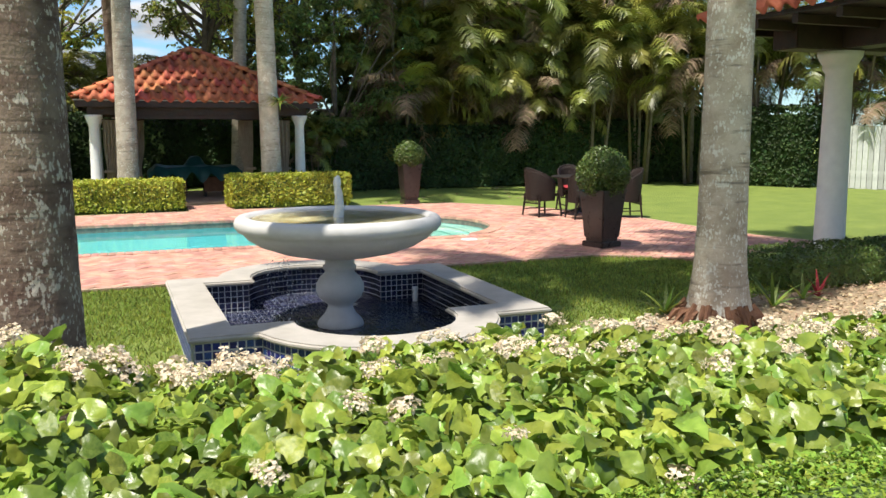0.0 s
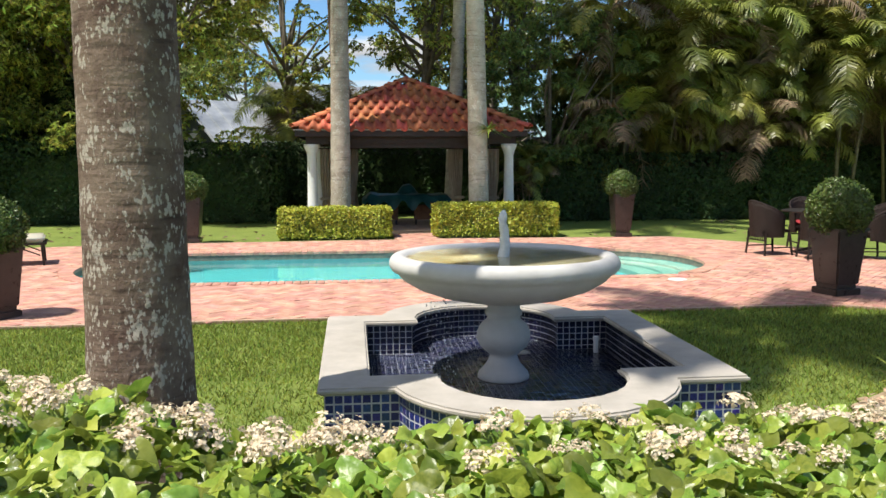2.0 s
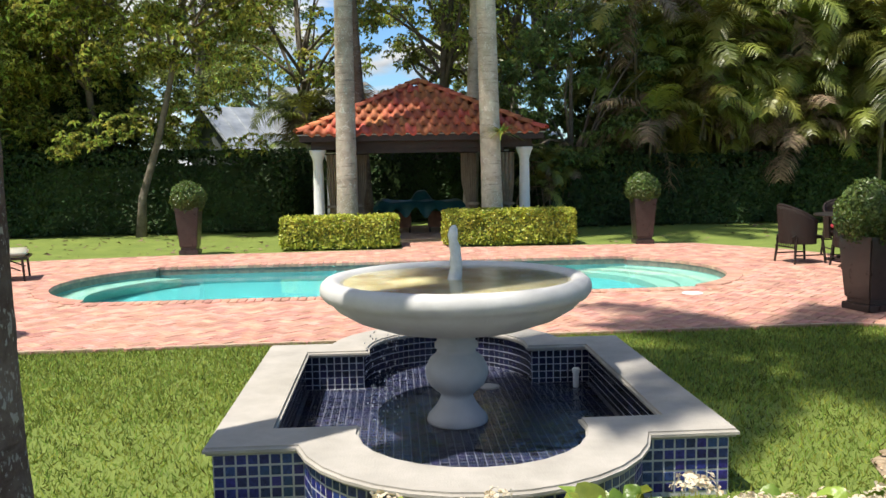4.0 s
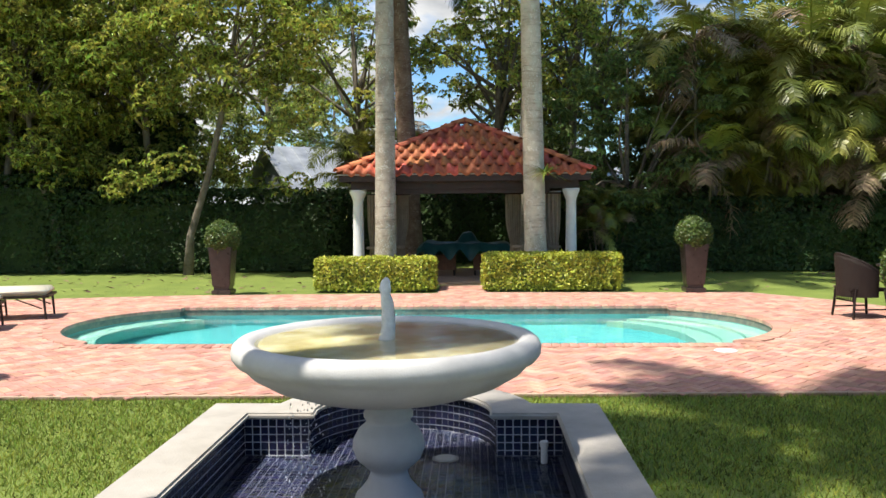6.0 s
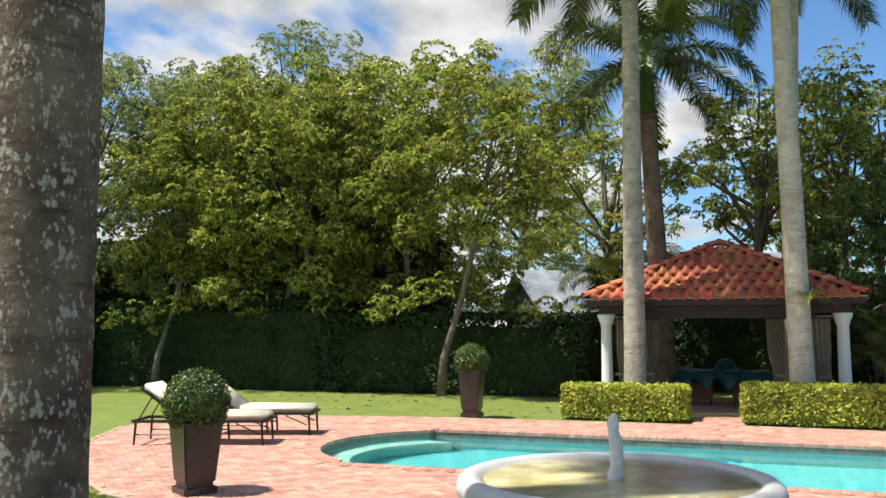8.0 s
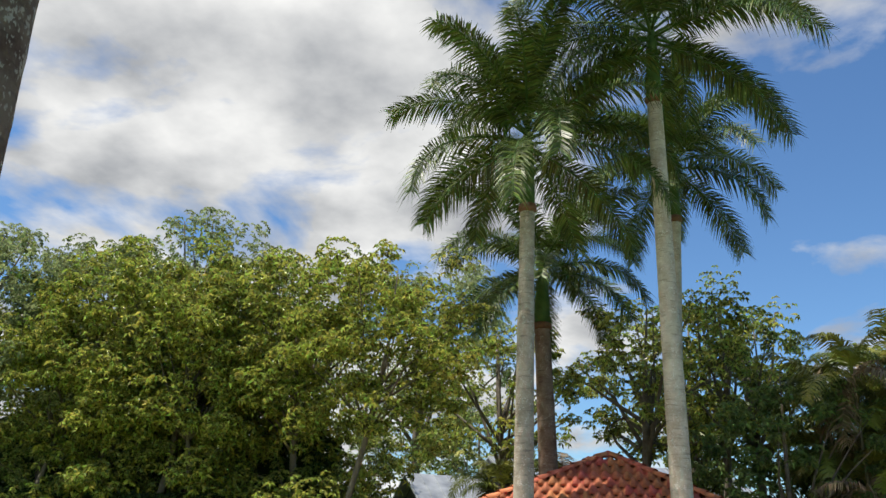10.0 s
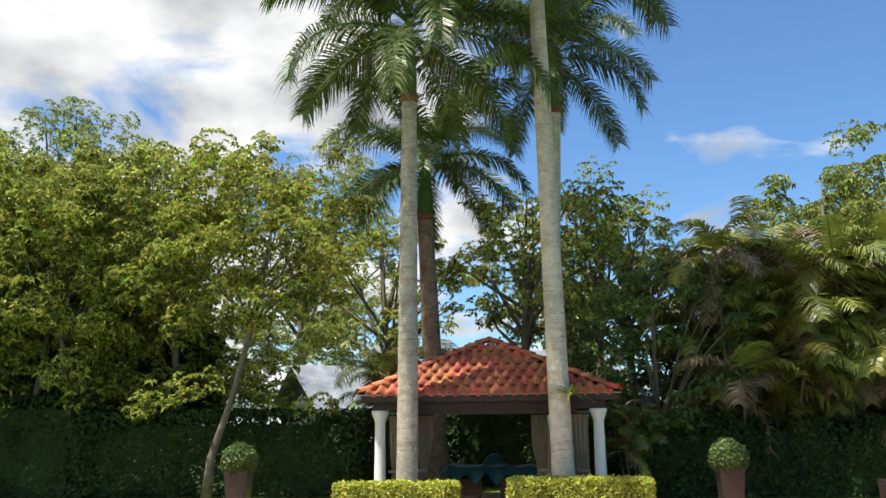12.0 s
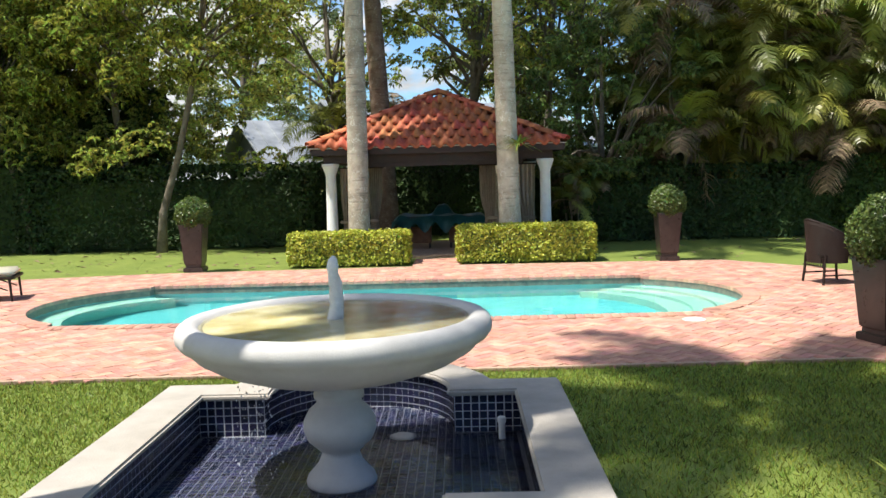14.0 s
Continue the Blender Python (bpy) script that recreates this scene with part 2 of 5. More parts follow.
def bark_material(name, brown, grey, lichen, cover=0.58, ring=0.5):
    """Palm bark: brown and grey blotches, small lichen spots, fine ring cracks."""
    m = bpy.data.materials.new(name)
    m.use_nodes = True
    n, l = m.node_tree.nodes, m.node_tree.links
    bsdf = n["Principled BSDF"]
    tc = n.new("ShaderNodeTexCoord")
    big = n.new("ShaderNodeTexNoise"); big.inputs["Scale"].default_value = 3.2; big.inputs["Detail"].default_value = 8; big.inputs["Roughness"].default_value = 0.7
    l.new(tc.outputs["Object"], big.inputs["Vector"])
    r1 = n.new("ShaderNodeValToRGB"); r1.color_ramp.elements[0].position, r1.color_ramp.elements[1].position = 0.38, 0.62
    r1.color_ramp.elements[0].color, r1.color_ramp.elements[1].color = (*brown, 1), (*grey, 1)
    l.new(big.outputs["Fac"], r1.inputs["Fac"])
    mp = n.new("ShaderNodeMapping"); mp.inputs["Scale"].default_value = (1, 1, 0.55)
    l.new(tc.outputs["Object"], mp.inputs["Vector"])
    spot = n.new("ShaderNodeTexNoise"); spot.inputs["Scale"].default_value = 55; spot.inputs["Detail"].default_value = 5; spot.inputs["Roughness"].default_value = 0.6
    l.new(mp.outputs[0], spot.inputs["Vector"])
    disc = n.new("ShaderNodeTexVoronoi"); disc.inputs["Scale"].default_value = 48; disc.inputs["Randomness"].default_value = 1.0
    warp = n.new("ShaderNodeMix"); warp.data_type = "RGBA"; warp.inputs["Factor"].default_value = 0.035
    l.new(mp.outputs[0], warp.inputs["A"]); l.new(spot.outputs["Color"], warp.inputs["B"]); l.new(warp.outputs["Result"], disc.inputs["Vector"])
    patch = n.new("ShaderNodeTexNoise"); patch.inputs["Scale"].default_value = 8.0; patch.inputs["Detail"].default_value = 5; patch.inputs["Roughness"].default_value = 0.7
    l.new(tc.outputs["Object"], patch.inputs["Vector"])
    lean = n.new("ShaderNodeMath"); lean.operation = "MULTIPLY_ADD"; lean.inputs[1].default_value = -0.42
    l.new(disc.outputs["Distance"], lean.inputs[0]); l.new(patch.outputs["Fac"], lean.inputs[2])
    fine = n.new("ShaderNodeMath"); fine.operation = "MULTIPLY_ADD"; fine.inputs[1].default_value = 0.45
    l.new(spot.outputs["Fac"], fine.inputs[0]); l.new(lean.outputs[0], fine.inputs[2])
    r2 = n.new("ShaderNodeValToRGB"); r2.color_ramp.elements[0].position, r2.color_ramp.elements[1].position = cover, cover + 0.07
    l.new(fine.outputs[0], r2.inputs["Fac"])
    mx = n.new("ShaderNodeMix"); mx.data_type = "RGBA"; mx.inputs["B"].default_value = (*lichen, 1)
    l.new(r2.outputs["Color"], mx.inputs["Factor"]); l.new(r1.outputs["Color"], mx.inputs["A"])
    ms = n.new("ShaderNodeMapping"); ms.inputs["Scale"].default_value = (2.2, 2.2, 16)
    l.new(tc.outputs["Object"], ms.inputs["Vector"])
    crack = n.new("ShaderNodeTexNoise"); crack.inputs["Scale"].default_value = 1.6; crack.inputs["Detail"].default_value = 4
    l.new(ms.outputs[0], crack.inputs["Vector"])
    r3 = n.new("ShaderNodeValToRGB"); r3.color_ramp.elements[0].position, r3.color_ramp.elements[1].position = 0.30, 0.42
    r3.color_ramp.elements[0].color = (1 - ring, 1 - ring, 1 - ring, 1)
    l.new(crack.outputs["Fac"], r3.inputs["Fac"])
    mul = n.new("ShaderNodeMix"); mul.data_type = "RGBA"; mul.blend_type = "MULTIPLY"; mul.inputs["Factor"].default_value = 1
    l.new(mx.outputs["Result"], mul.inputs["A"]); l.new(r3.outputs["Color"], mul.inputs["B"])
    l.new(mul.outputs["Result"], bsdf.inputs["Base Color"])
    bsdf.inputs["Roughness"].default_value = 0.95
    bsdf.inputs["Specular IOR Level"].default_value = 0.2
    add = n.new("ShaderNodeMath"); add.operation = "ADD"
    l.new(spot.outputs["Fac"], add.inputs[0]); l.new(crack.outputs["Fac"], add.inputs[1])
    b = n.new("ShaderNodeBump"); b.inputs["Strength"].default_value = 0.5; b.inputs["Distance"].default_value = 0.02
    l.new(add.outputs[0], b.inputs["Height"]); l.new(b.outputs[0], bsdf.inputs["Normal"])
    return m


LICHEN = bark_material("lichen_bark", (0.10, 0.062, 0.048), (0.22, 0.165, 0.125), (0.40, 0.36, 0.30), 0.585, 0.4)
LICHEN_PALE = bark_material("pale_scaly_bark", (0.34, 0.28, 0.215), (0.56, 0.50, 0.41), (0.66, 0.65, 0.59), 0.59, 0.5)
PALM_BARK = bark_material("grey_palm_bark", (0.29, 0.25, 0.20), (0.46, 0.41, 0.34), (0.56, 0.53, 0.47), 0.62, 0.4)
PALM_CREAM = bark_material("cream_palm_bark", (0.42, 0.36, 0.28), (0.62, 0.56, 0.46), (0.70, 0.67, 0.60), 0.64, 0.35)
BROWN_PALM = bark_material("brown_palm_bark", (0.16, 0.10, 0.075), (0.28, 0.21, 0.165), (0.42, 0.38, 0.33), 0.66, 0.45)
BARK = material("tree_bark", (0.10, 0.08, 0.06), (0.22, 0.19, 0.15), scale=6, rough=0.95, bump=0.7, bscale=18)
CROWNSHAFT = material("green_crownshaft", (0.05, 0.10, 0.03), (0.09, 0.15, 0.045), scale=4, rough=0.75, bump=0.1, bscale=20, spec=0.15)
SHEATH = material("dry_sheath", (0.13, 0.06, 0.035), (0.22, 0.11, 0.06), scale=9, rough=0.9, bump=0.5, bscale=40)
FROND = material("palm_frond", (0.045, 0.08, 0.016), (0.115, 0.16, 0.032), scale=2, rough=0.42, bump=0, vary="island", amount=0.6, translucent=0.15, spec=0.35)
FROND_Y = material("areca_frond", (0.10, 0.13, 0.024), (0.29, 0.30, 0.055), scale=1.2, rough=0.4, bump=0, vary="object", amount=0.5, translucent=0.18, c3=(0.64, 0.53, 0.12))
FROND_DRY = material("dry_frond", (0.15, 0.105, 0.055), (0.28, 0.21, 0.13), scale=3, rough=0.8, bump=0, vary="island", amount=0.35, translucent=0.15)
LEAF_LIGHT = material("light_leaf", (0.22, 0.265, 0.048), (0.45, 0.475, 0.105), scale=0.7, rough=0.36, bump=0, vary="island", amount=0.8, translucent=0.36, c3=(0.68, 0.62, 0.17))
LEAF_MID = material("mid_leaf", (0.18, 0.23, 0.055), (0.37, 0.41, 0.11), scale=0.7, rough=0.36, bump=0, vary="island", amount=0.8, translucent=0.33)
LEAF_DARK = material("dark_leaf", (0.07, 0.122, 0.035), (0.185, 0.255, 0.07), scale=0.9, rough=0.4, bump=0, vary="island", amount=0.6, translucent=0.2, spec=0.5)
LEAF_GREY = material("grey_green_leaf", (0.22, 0.27, 0.12), (0.37, 0.42, 0.2), scale=0.9, rough=0.5, bump=0, vary="island", amount=0.55, translucent=0.4)
LEAF_GOLD = material("golden_leaf", (0.26, 0.32, 0.03), (0.60, 0.60, 0.09), scale=5, rough=0.45, bump=0, vary="island", amount=0.4, translucent=0.3)
LEAF_BOX = material("boxwood_leaf", (0.055, 0.10, 0.02), (0.125, 0.18, 0.035), scale=5, rough=0.4, bump=0, vary="island", amount=0.45, translucent=0.25)
LEAF_BIG = material("heart_leaf", (0.14, 0.23, 0.028), (0.32, 0.40, 0.065), scale=7, rough=0.34, bump=0.15, bscale=45, vary="island", amount=0.5, translucent=0.3, c3=(0.5, 0.46, 0.15))
LEAF_LIME = material("lime_boxwood_leaf", (0.14, 0.24, 0.025), (0.28, 0.40, 0.05), scale=5, rough=0.4, bump=0, vary="island", amount=0.45, translucent=0.3)
LEAF_BIG_O = material("heart_leaf_single", (0.14, 0.23, 0.028), (0.32, 0.40, 0.065), scale=7, rough=0.34, bump=0.15, bscale=45, vary="object", amount=0.5, translucent=0.3, c3=(0.5, 0.46, 0.15))
PETAL = material("white_petal", (0.72, 0.57, 0.40), (0.84, 0.75, 0.60), scale=20, rough=0.7, bump=0, translucent=0.3, vary="island", amount=0.12)
STEM = material("plant_stem", (0.07, 0.08, 0.03), (0.16, 0.12, 0.06), scale=12, rough=0.8, bump=0.2)
METAL_ROOF = material("galvanised_roof", (0.30, 0.32, 0.34), (0.56, 0.58, 0.6), scale=1.8, rough=0.35, bump=0.05, bscale=30, metal=0.55)
# Grey-green paint darkened so that the colour holds the shade of the trees.
HOUSE_WALL = material("shaded_grey_green_wall", (0.05, 0.06, 0.055), (0.075, 0.088, 0.08), scale=2, rough=0.9, bump=0.1)
FENCE = material("weathered_white_wood", (0.42, 0.44, 0.42), (0.62, 0.64, 0.62), scale=5, rough=0.85, bump=0.2, vary="object", amount=0.2)
PLASTIC = material("white_plastic", (0.7, 0.7, 0.68), (0.8, 0.8, 0.78), scale=9, rough=0.5, bump=0.05)


# ---- helpers of this scene ----
rng = np.random.default_rng(7)


def mesh(name, verts, faces, mat, smooth=False):
    me = bpy.data.meshes.new(name)
    me.from_pydata(np.asarray(verts, float).tolist(), [], [list(map(int, f)) for f in faces] if not isinstance(faces, np.ndarray) else faces.tolist())
    me.materials.append(mat)
    if smooth:
        me.polygons.foreach_set("use_smooth", [True] * len(me.polygons))
    me.update()
    return me


def thing(name, at=(0, 0, 0), label="", category="", group="", kind=""):
    e = new(name)
    e.location = at
    e.empty_display_size = 0.1
    return tagged(e, label, category, group, kind)


def part(name, geo, mat, parent=None, label="", smooth=False, at=(0, 0, 0)):
    """Link (verts, faces), a bmesh or a mesh as one object, under parent."""
    if isinstance(geo, tuple):
        me = mesh(name, geo[0], geo[1], mat, smooth)
    elif isinstance(geo, bmesh.types.BMesh):
        me = bpy.data.meshes.new(name)
        geo.to_mesh(me); geo.free()
        me.materials.append(mat)
        if smooth:
            me.polygons.foreach_set("use_smooth", [True] * len(me.polygons))
    else:
        me = geo
    ob = new(name, me)
    ob.location = at
    if parent is not None:
        ob.parent = parent
    return tagged(ob, label)


def box(x0, x1, y0, y1, z0, z1, bevel=0.0, taper=1.0):
    bm = bmesh.new()
    bmesh.ops.create_cube(bm, size=1)
    for v in bm.verts:
        k = taper if v.co.z < 0 else 1.0
        v.co = ((x0 + x1) / 2 + v.co.x * (x1 - x0) * k, (y0 + y1) / 2 + v.co.y * (y1 - y0) * k, (z0 + z1) / 2 + v.co.z * (z1 - z0))
    if bevel:
        bmesh.ops.bevel(bm, geom=bm.edges[:], offset=bevel, segments=2, affect="EDGES")
    return bm


def lathe(profile, n=48, cx=0.0, cy=0.0):
    v, f = [], []
    for r, z in profile:
        for k in range(n):
            a = 2 * math.pi * k / n
            v.append((cx + r * math.cos(a), cy + r * math.sin(a), z))
    for i in range(len(profile) - 1):
        for k in range(n):
            f.append((i * n + k, i * n + (k + 1) % n, (i + 1) * n + (k + 1) % n, (i + 1) * n + k))
    f.append(tuple(range(n))[::-1])
    f.append(tuple((len(profile) - 1) * n + k for k in range(n)))
    return v, f


def tube(points, radii, n=8):
    pts = [Vector(p) for p in points]
    v, f = [], []
    for i, p in enumerate(pts):
        d = (pts[min(i + 1, len(pts) - 1)] - pts[max(i - 1, 0)]).normalized()
        a = d.orthogonal().normalized() if abs(d.z) < 0.9 else d.cross(Vector((0, 1, 0))).normalized()
        b = d.cross(a)
        for k in range(n):
            t = 2 * math.pi * k / n
            q = p + (a * math.cos(t) + b * math.sin(t)) * radii[i]
            v.append(tuple(q))
    for i in range(len(pts) - 1):
        for k in range(n):
            f.append((i * n + k, i * n + (k + 1) % n, (i + 1) * n + (k + 1) % n, (i + 1) * n + k))
    f.append(tuple(range(n))[::-1]); f.append(tuple((len(pts) - 1) * n + k for k in range(n)))
    return v, f


def join(geos):
    v, f = [], []
    for gv, gf in geos:
        o = len(v)
        v.extend([tuple(p) for p in gv])
        f.extend([tuple(i + o for i in q) for q in gf])
    return v, f


def prism(poly, z0, z1):
    n = len(poly)
    v = [(x, y, z0) for x, y in poly] + [(x, y, z1) for x, y in poly]
    f = [tuple(range(n, 2 * n)), tuple(range(n))[::-1]] + [(k, (k + 1) % n, n + (k + 1) % n, n + k) for k in range(n)]
    return v, f


def ring(outer, inner, z0, z1):
    """A band between two closed outlines with as many points each."""
    n = len(outer)
    v = [(x, y, z1) for x, y in outer] + [(x, y, z1) for x, y in inner] + [(x, y, z0) for x, y in outer] + [(x, y, z0) for x, y in inner]
    f = []
    for k in range(n):
        j = (k + 1) % n
        f += [(k, j, n + j, n + k), (2 * n + k, 3 * n + k, 3 * n + j, 2 * n + j), (k, 2 * n + k, 2 * n + j, j), (n + k, n + j, 3 * n + j, 3 * n + k)]
    return v, f


def inside(poly, x, y):
    hit = np.zeros(np.shape(x), bool)
    n = len(poly)
    for k in range(n):
        x0, y0 = poly[k]; x1, y1 = poly[(k + 1) % n]
        c = (y0 > y) != (y1 > y)
        with np.errstate(divide="ignore", invalid="ignore"):
            hit ^= c & (x < (x1 - x0) * (y - y0) / ((y1 - y0) if y1 != y0 else 1e-9) + x0)
    return hit


LEAF2 = (np.array([(0, 0, 0), (0.32, 0.5, 0.1), (0, 1, -0.08), (-0.32, 0.5, 0.1)]), np.array([(0, 1, 2), (0, 2, 3)]))
def heart_leaf(n=10):
    """Broad heart-shaped leaf, wavy at the margin and puckered between its veins, with a drooping tip: y from stalk to tip."""
    v = [(0.0, 0.36, -0.09)]
    for ring_k, wave in ((0.58, 0.03), (1.0, -0.05)):
        for k in range(n):
            a = 2 * math.pi * k / n
            x, y = 0.56 * math.sin(a) * (1 + 0.12 * math.cos(a)), 0.40 - 0.46 * math.cos(a)
            if k == 0:
                y = 0.12
            if k == n // 2:
                y += 0.17
            x, y = x * ring_k, 0.36 + (y - 0.36) * ring_k
            v.append((x, y, 0.20 * abs(x) - 0.35 * max(0, y - 0.45) ** 1.3 + (wave if k % 2 else -wave) + (0.05 if ring_k < 1 else -0.02)))
    f = [(0, 1 + k, 1 + (k + 1) % n) for k in range(n)]
    for k in range(n):
        j = (k + 1) % n
        f += [(1 + k, 1 + n + k, 1 + n + j), (1 + k, 1 + n + j, 1 + j)]
    return np.array(v), np.array(f)


HEART = heart_leaf()


def rosette(leaves=7):
    """Drooping narrow leaves in a whorl at a twig's end; z along the twig."""
    v, f = [], []
    for k in range(leaves):
        a = 2.4 * k
        dip = 0.35 + 0.5 * ((k * 5) % leaves) / leaves
        L = 0.75 + 0.35 * ((k * 3) % leaves) / leaves
        d, w = np.array([math.cos(a), math.sin(a), 0.0]), np.array([-math.sin(a), math.cos(a), 0.0])
        up = np.array([0, 0, 1.0])
        o = len(v)
        v += [d * 0.05, d * 0.5 * L + w * 0.17 + up * 0.12, d * L - up * dip * L * 0.8, d * 0.5 * L - w * 0.17 + up * 0.12]
        f += [(o, o + 1, o + 2), (o, o + 2, o + 3)]
    return np.array(v), np.array(f)


ROSETTE = rosette()
PETAL5 = (np.array([(0, 0, 0), (0.35, 0.6, 0.12), (0, 1, 0.05), (-0.35, 0.6, 0.12)]), np.array([(0, 1, 2, 3)]))
BLADE1 = (np.array([(-0.11, 0, 0), (0.11, 0, 0), (0.0, 1, 0.0)]), np.array([(0, 1, 2)]))


def basis(normals, ups=None):
    """Rotations whose z is near the normal and whose y is a random way across it."""
    n = normals / np.linalg.norm(normals, axis=1, keepdims=True)
    r = rng.normal(size=n.shape) if ups is None else ups
    y = r - (r * n).sum(1, keepdims=True) * n
    y /= np.linalg.norm(y, axis=1, keepdims=True) + 1e-9
    x = np.cross(y, n)
    return np.stack([x, y, n], axis=2)


def scatter(template, places, turns, sizes):
    tv, tf = template
    v = np.einsum("nij,kj->nki", turns, tv) * sizes[:, None, None] + places[:, None, :]
    f = tf[None] + (np.arange(len(places)) * len(tv))[:, None, None]
    return v.reshape(-1, 3), f.reshape(-1, tf.shape[1])


def arc(cx, cy, r, a0, a1, n):
    return [(cx + r * math.cos(radians(a0 + (a1 - a0) * k / n)), cy + r * math.sin(radians(a0 + (a1 - a0) * k / n))) for k in range(n + 1)]

def flat(poly, z):
    """The open surface of still water."""
    return [(x, y, z) for x, y in poly], [tuple(range(len(poly)))]


# ---- ground, deck, pool ----
def pool_outline(grow=0.0):
    """Rectangle with a shallow round bay at each end, set in by a small step: from the front right corner round to the front left."""
    y0, y1, xr, xl, step = 5.2, 8.88, 3.55, -4.28, 0.2
    def bay(xa, side, turn):
        h, bulge = (y1 - y0) / 2 - step, 0.93
        r = (h * h + bulge * bulge) / (2 * bulge)
        a = math.degrees(math.asin(h / r))
        return arc(xa + side * (bulge - r), (y0 + y1) / 2, r + grow, turn - a, turn + a, 20)
    return [(xr + grow, y0 - grow)] + bay(xr, 1, 0) + [(xr + grow, y1 + grow), (xl - grow, y1 + grow)] + bay(xl, -1, 180) + [(xl - grow, y0 - grow)]


DECK = [(-5.0, 2.43), (4.15, 2.66), (4.7, 2.35), (5.3, 1.7), (6.4, 0.5), (9.5, -0.6), (9.5, 1.2), (8.0, 2.4), (7.6, 3.6), (7.5, 4.95), (7.5, 6.6), (7.1, 8.2), (6.55, 9.45), (5.43, 10.85), (0.62, 11.05), (0.62, 12.4), (-0.22, 12.4), (-0.22, 10.95), (-4.88, 10.73), (-6.17, 10.5), (-8.05, 10.08), (-9.4, 9.3), (-9.6, 7.6), (-8.8, 5.9), (-7.5, 4.35), (-6.3, 3.1), (-5.6, 2.6)]
POOL = pool_outline()

# one sheet of lawn out to the horizon, open where the pool is dug
gx = [-600, -60, -12, -5.6, 5.0, 12, 60, 600]
gy = [-600, -60, -12, 4.8, 9.2, 20, 60, 900]
gv = [(x, y, -0.02) for y in gy for x in gx]
gf = [(j * 8 + i, j * 8 + i + 1, j * 8 + i + 9, j * 8 + i + 8) for j in range(7) for i in range(7) if not (i == 3 and j == 3)]
ground = tagged(part("ground", (gv, gf), GRASS), "mown green lawn running out to the trees", "lawn", kind="structure")


def build_deck():
    deck = thing("pavement", (0, 0, 0), "worn pink clay brick deck laid in herringbone", "paving", kind="structure")
    bm = bmesh.new()
    outer = [bm.verts.new((x, y, 0.0)) for x, y in DECK]
    inner = [bm.verts.new((x, y, 0.0)) for x, y in POOL]
    e = [bm.edges.new((outer[k], outer[(k + 1) % len(outer)])) for k in range(len(outer))]
    e += [bm.edges.new((inner[k], inner[(k + 1) % len(inner)])) for k in range(len(inner))]
    bmesh.ops.triangle_fill(bm, use_beauty=True, edges=e)
    for f in bm.faces:
        if f.normal.z < 0:
            f.normal_flip()
    geom = bmesh.ops.extrude_face_region(bm, geom=bm.faces[:])
    for v in geom["geom"]:
        if isinstance(v, bmesh.types.BMVert):
            v.co.z -= 0.1
    part("bed", bm, JOINT, deck, "sandy joints between the bricks")
    # light concrete edging strip
    cx, cy = -0.5, 6.5
    edge_in = [(x + (cx - x) * 0.007, y + (cy - y) * 0.012) for x, y in DECK]
    part("edging", ring(DECK, edge_in, -0.05, 0.014), JOINT, deck, "pale mortar edging")
    # herringbone of 200 x 100 mm bricks, turned by 45 degrees
    u = 0.1
    spots = []
    for a in range(-170, 171):
        for b in range(-170, 171):
            if (a - b) % 4 == 0:
                spots.append((a + 1.0, b + 0.5, 0)); spots.append((a + 0.5, b + 2.0, 1))
    sp = np.array(spots, float)
    c = math.sqrt(0.5)
    X = (sp[:, 0] * c - sp[:, 1] * c) * u + 0.0
    Y = (sp[:, 0] * c + sp[:, 1] * c) * u + 6.4
    ok = inside(edge_in, X, Y) & ~inside(pool_outline(0.2), X, Y)
    X, Y, V = X[ok], Y[ok], sp[ok, 2]
    Z = rng.normal(0, 0.0016, len(X))
    def brick_template(l=0.193, w=0.093):
        t = []
        for d, z in ((0.004, 0.012), (0.0, 0.008), (0.0, -0.02)):
            t += [(-l / 2 + d, -w / 2 + d, z), (l / 2 - d, -w / 2 + d, z), (l / 2 - d, w / 2 - d, z), (-l / 2 + d, w / 2 - d, z)]
        f = [(0, 1, 2, 3)] + [(4 * j + (k + 1) % 4, 4 * j + k, 4 * j + 4 + k, 4 * j + 4 + (k + 1) % 4) for j in (0, 1) for k in range(4)]
        return np.array(t), np.array(f)
    tv, tf = brick_template()
    near = np.nonzero((Y < 3.5) & (abs(X + 0.4) < 5.2))[0]
    near = set(near[np.argsort(Y[near] + 0.03 * abs(X[near]))][:300].tolist())
    rest = np.array([k for k in range(len(X)) if k not in near])
    ang = np.where(V > 0, radians(135), radians(45))
    R = np.zeros((len(X), 3, 3)); R[:, 0, 0] = np.cos(ang); R[:, 0, 1] = -np.sin(ang); R[:, 1, 0] = np.sin(ang); R[:, 1, 1] = np.cos(ang); R[:, 2, 2] = 1
    P = np.stack([X, Y, Z], 1)
    g = scatter((tv, tf), P[rest], R[rest], np.ones(len(rest)))
    tagged(part("brick_field", g, PAVER_I, deck), kind="stuff")
    me = mesh("brick", tv, tf, PAVER)
    for k in sorted(near):
        b = part("brick", me, PAVER, deck, at=tuple(P[k]))
        b.rotation_euler = (0, 0, float(ang[k]))
    # brick coping round the pool: bricks set across the edge
    pts = POOL + [POOL[0]]
    bricks = []
    for k in range(len(pts) - 1):
        p, q = Vector(pts[k]), Vector(pts[k + 1])
        L = (q - p).length
        m = max(1, round(L / 0.105))
        d = (q - p).normalized()
        nrm = Vector((d.y, -d.x))
        for j in range(m):
            ctr = p + d * (L * (j + 0.5) / m) + nrm * 0.085
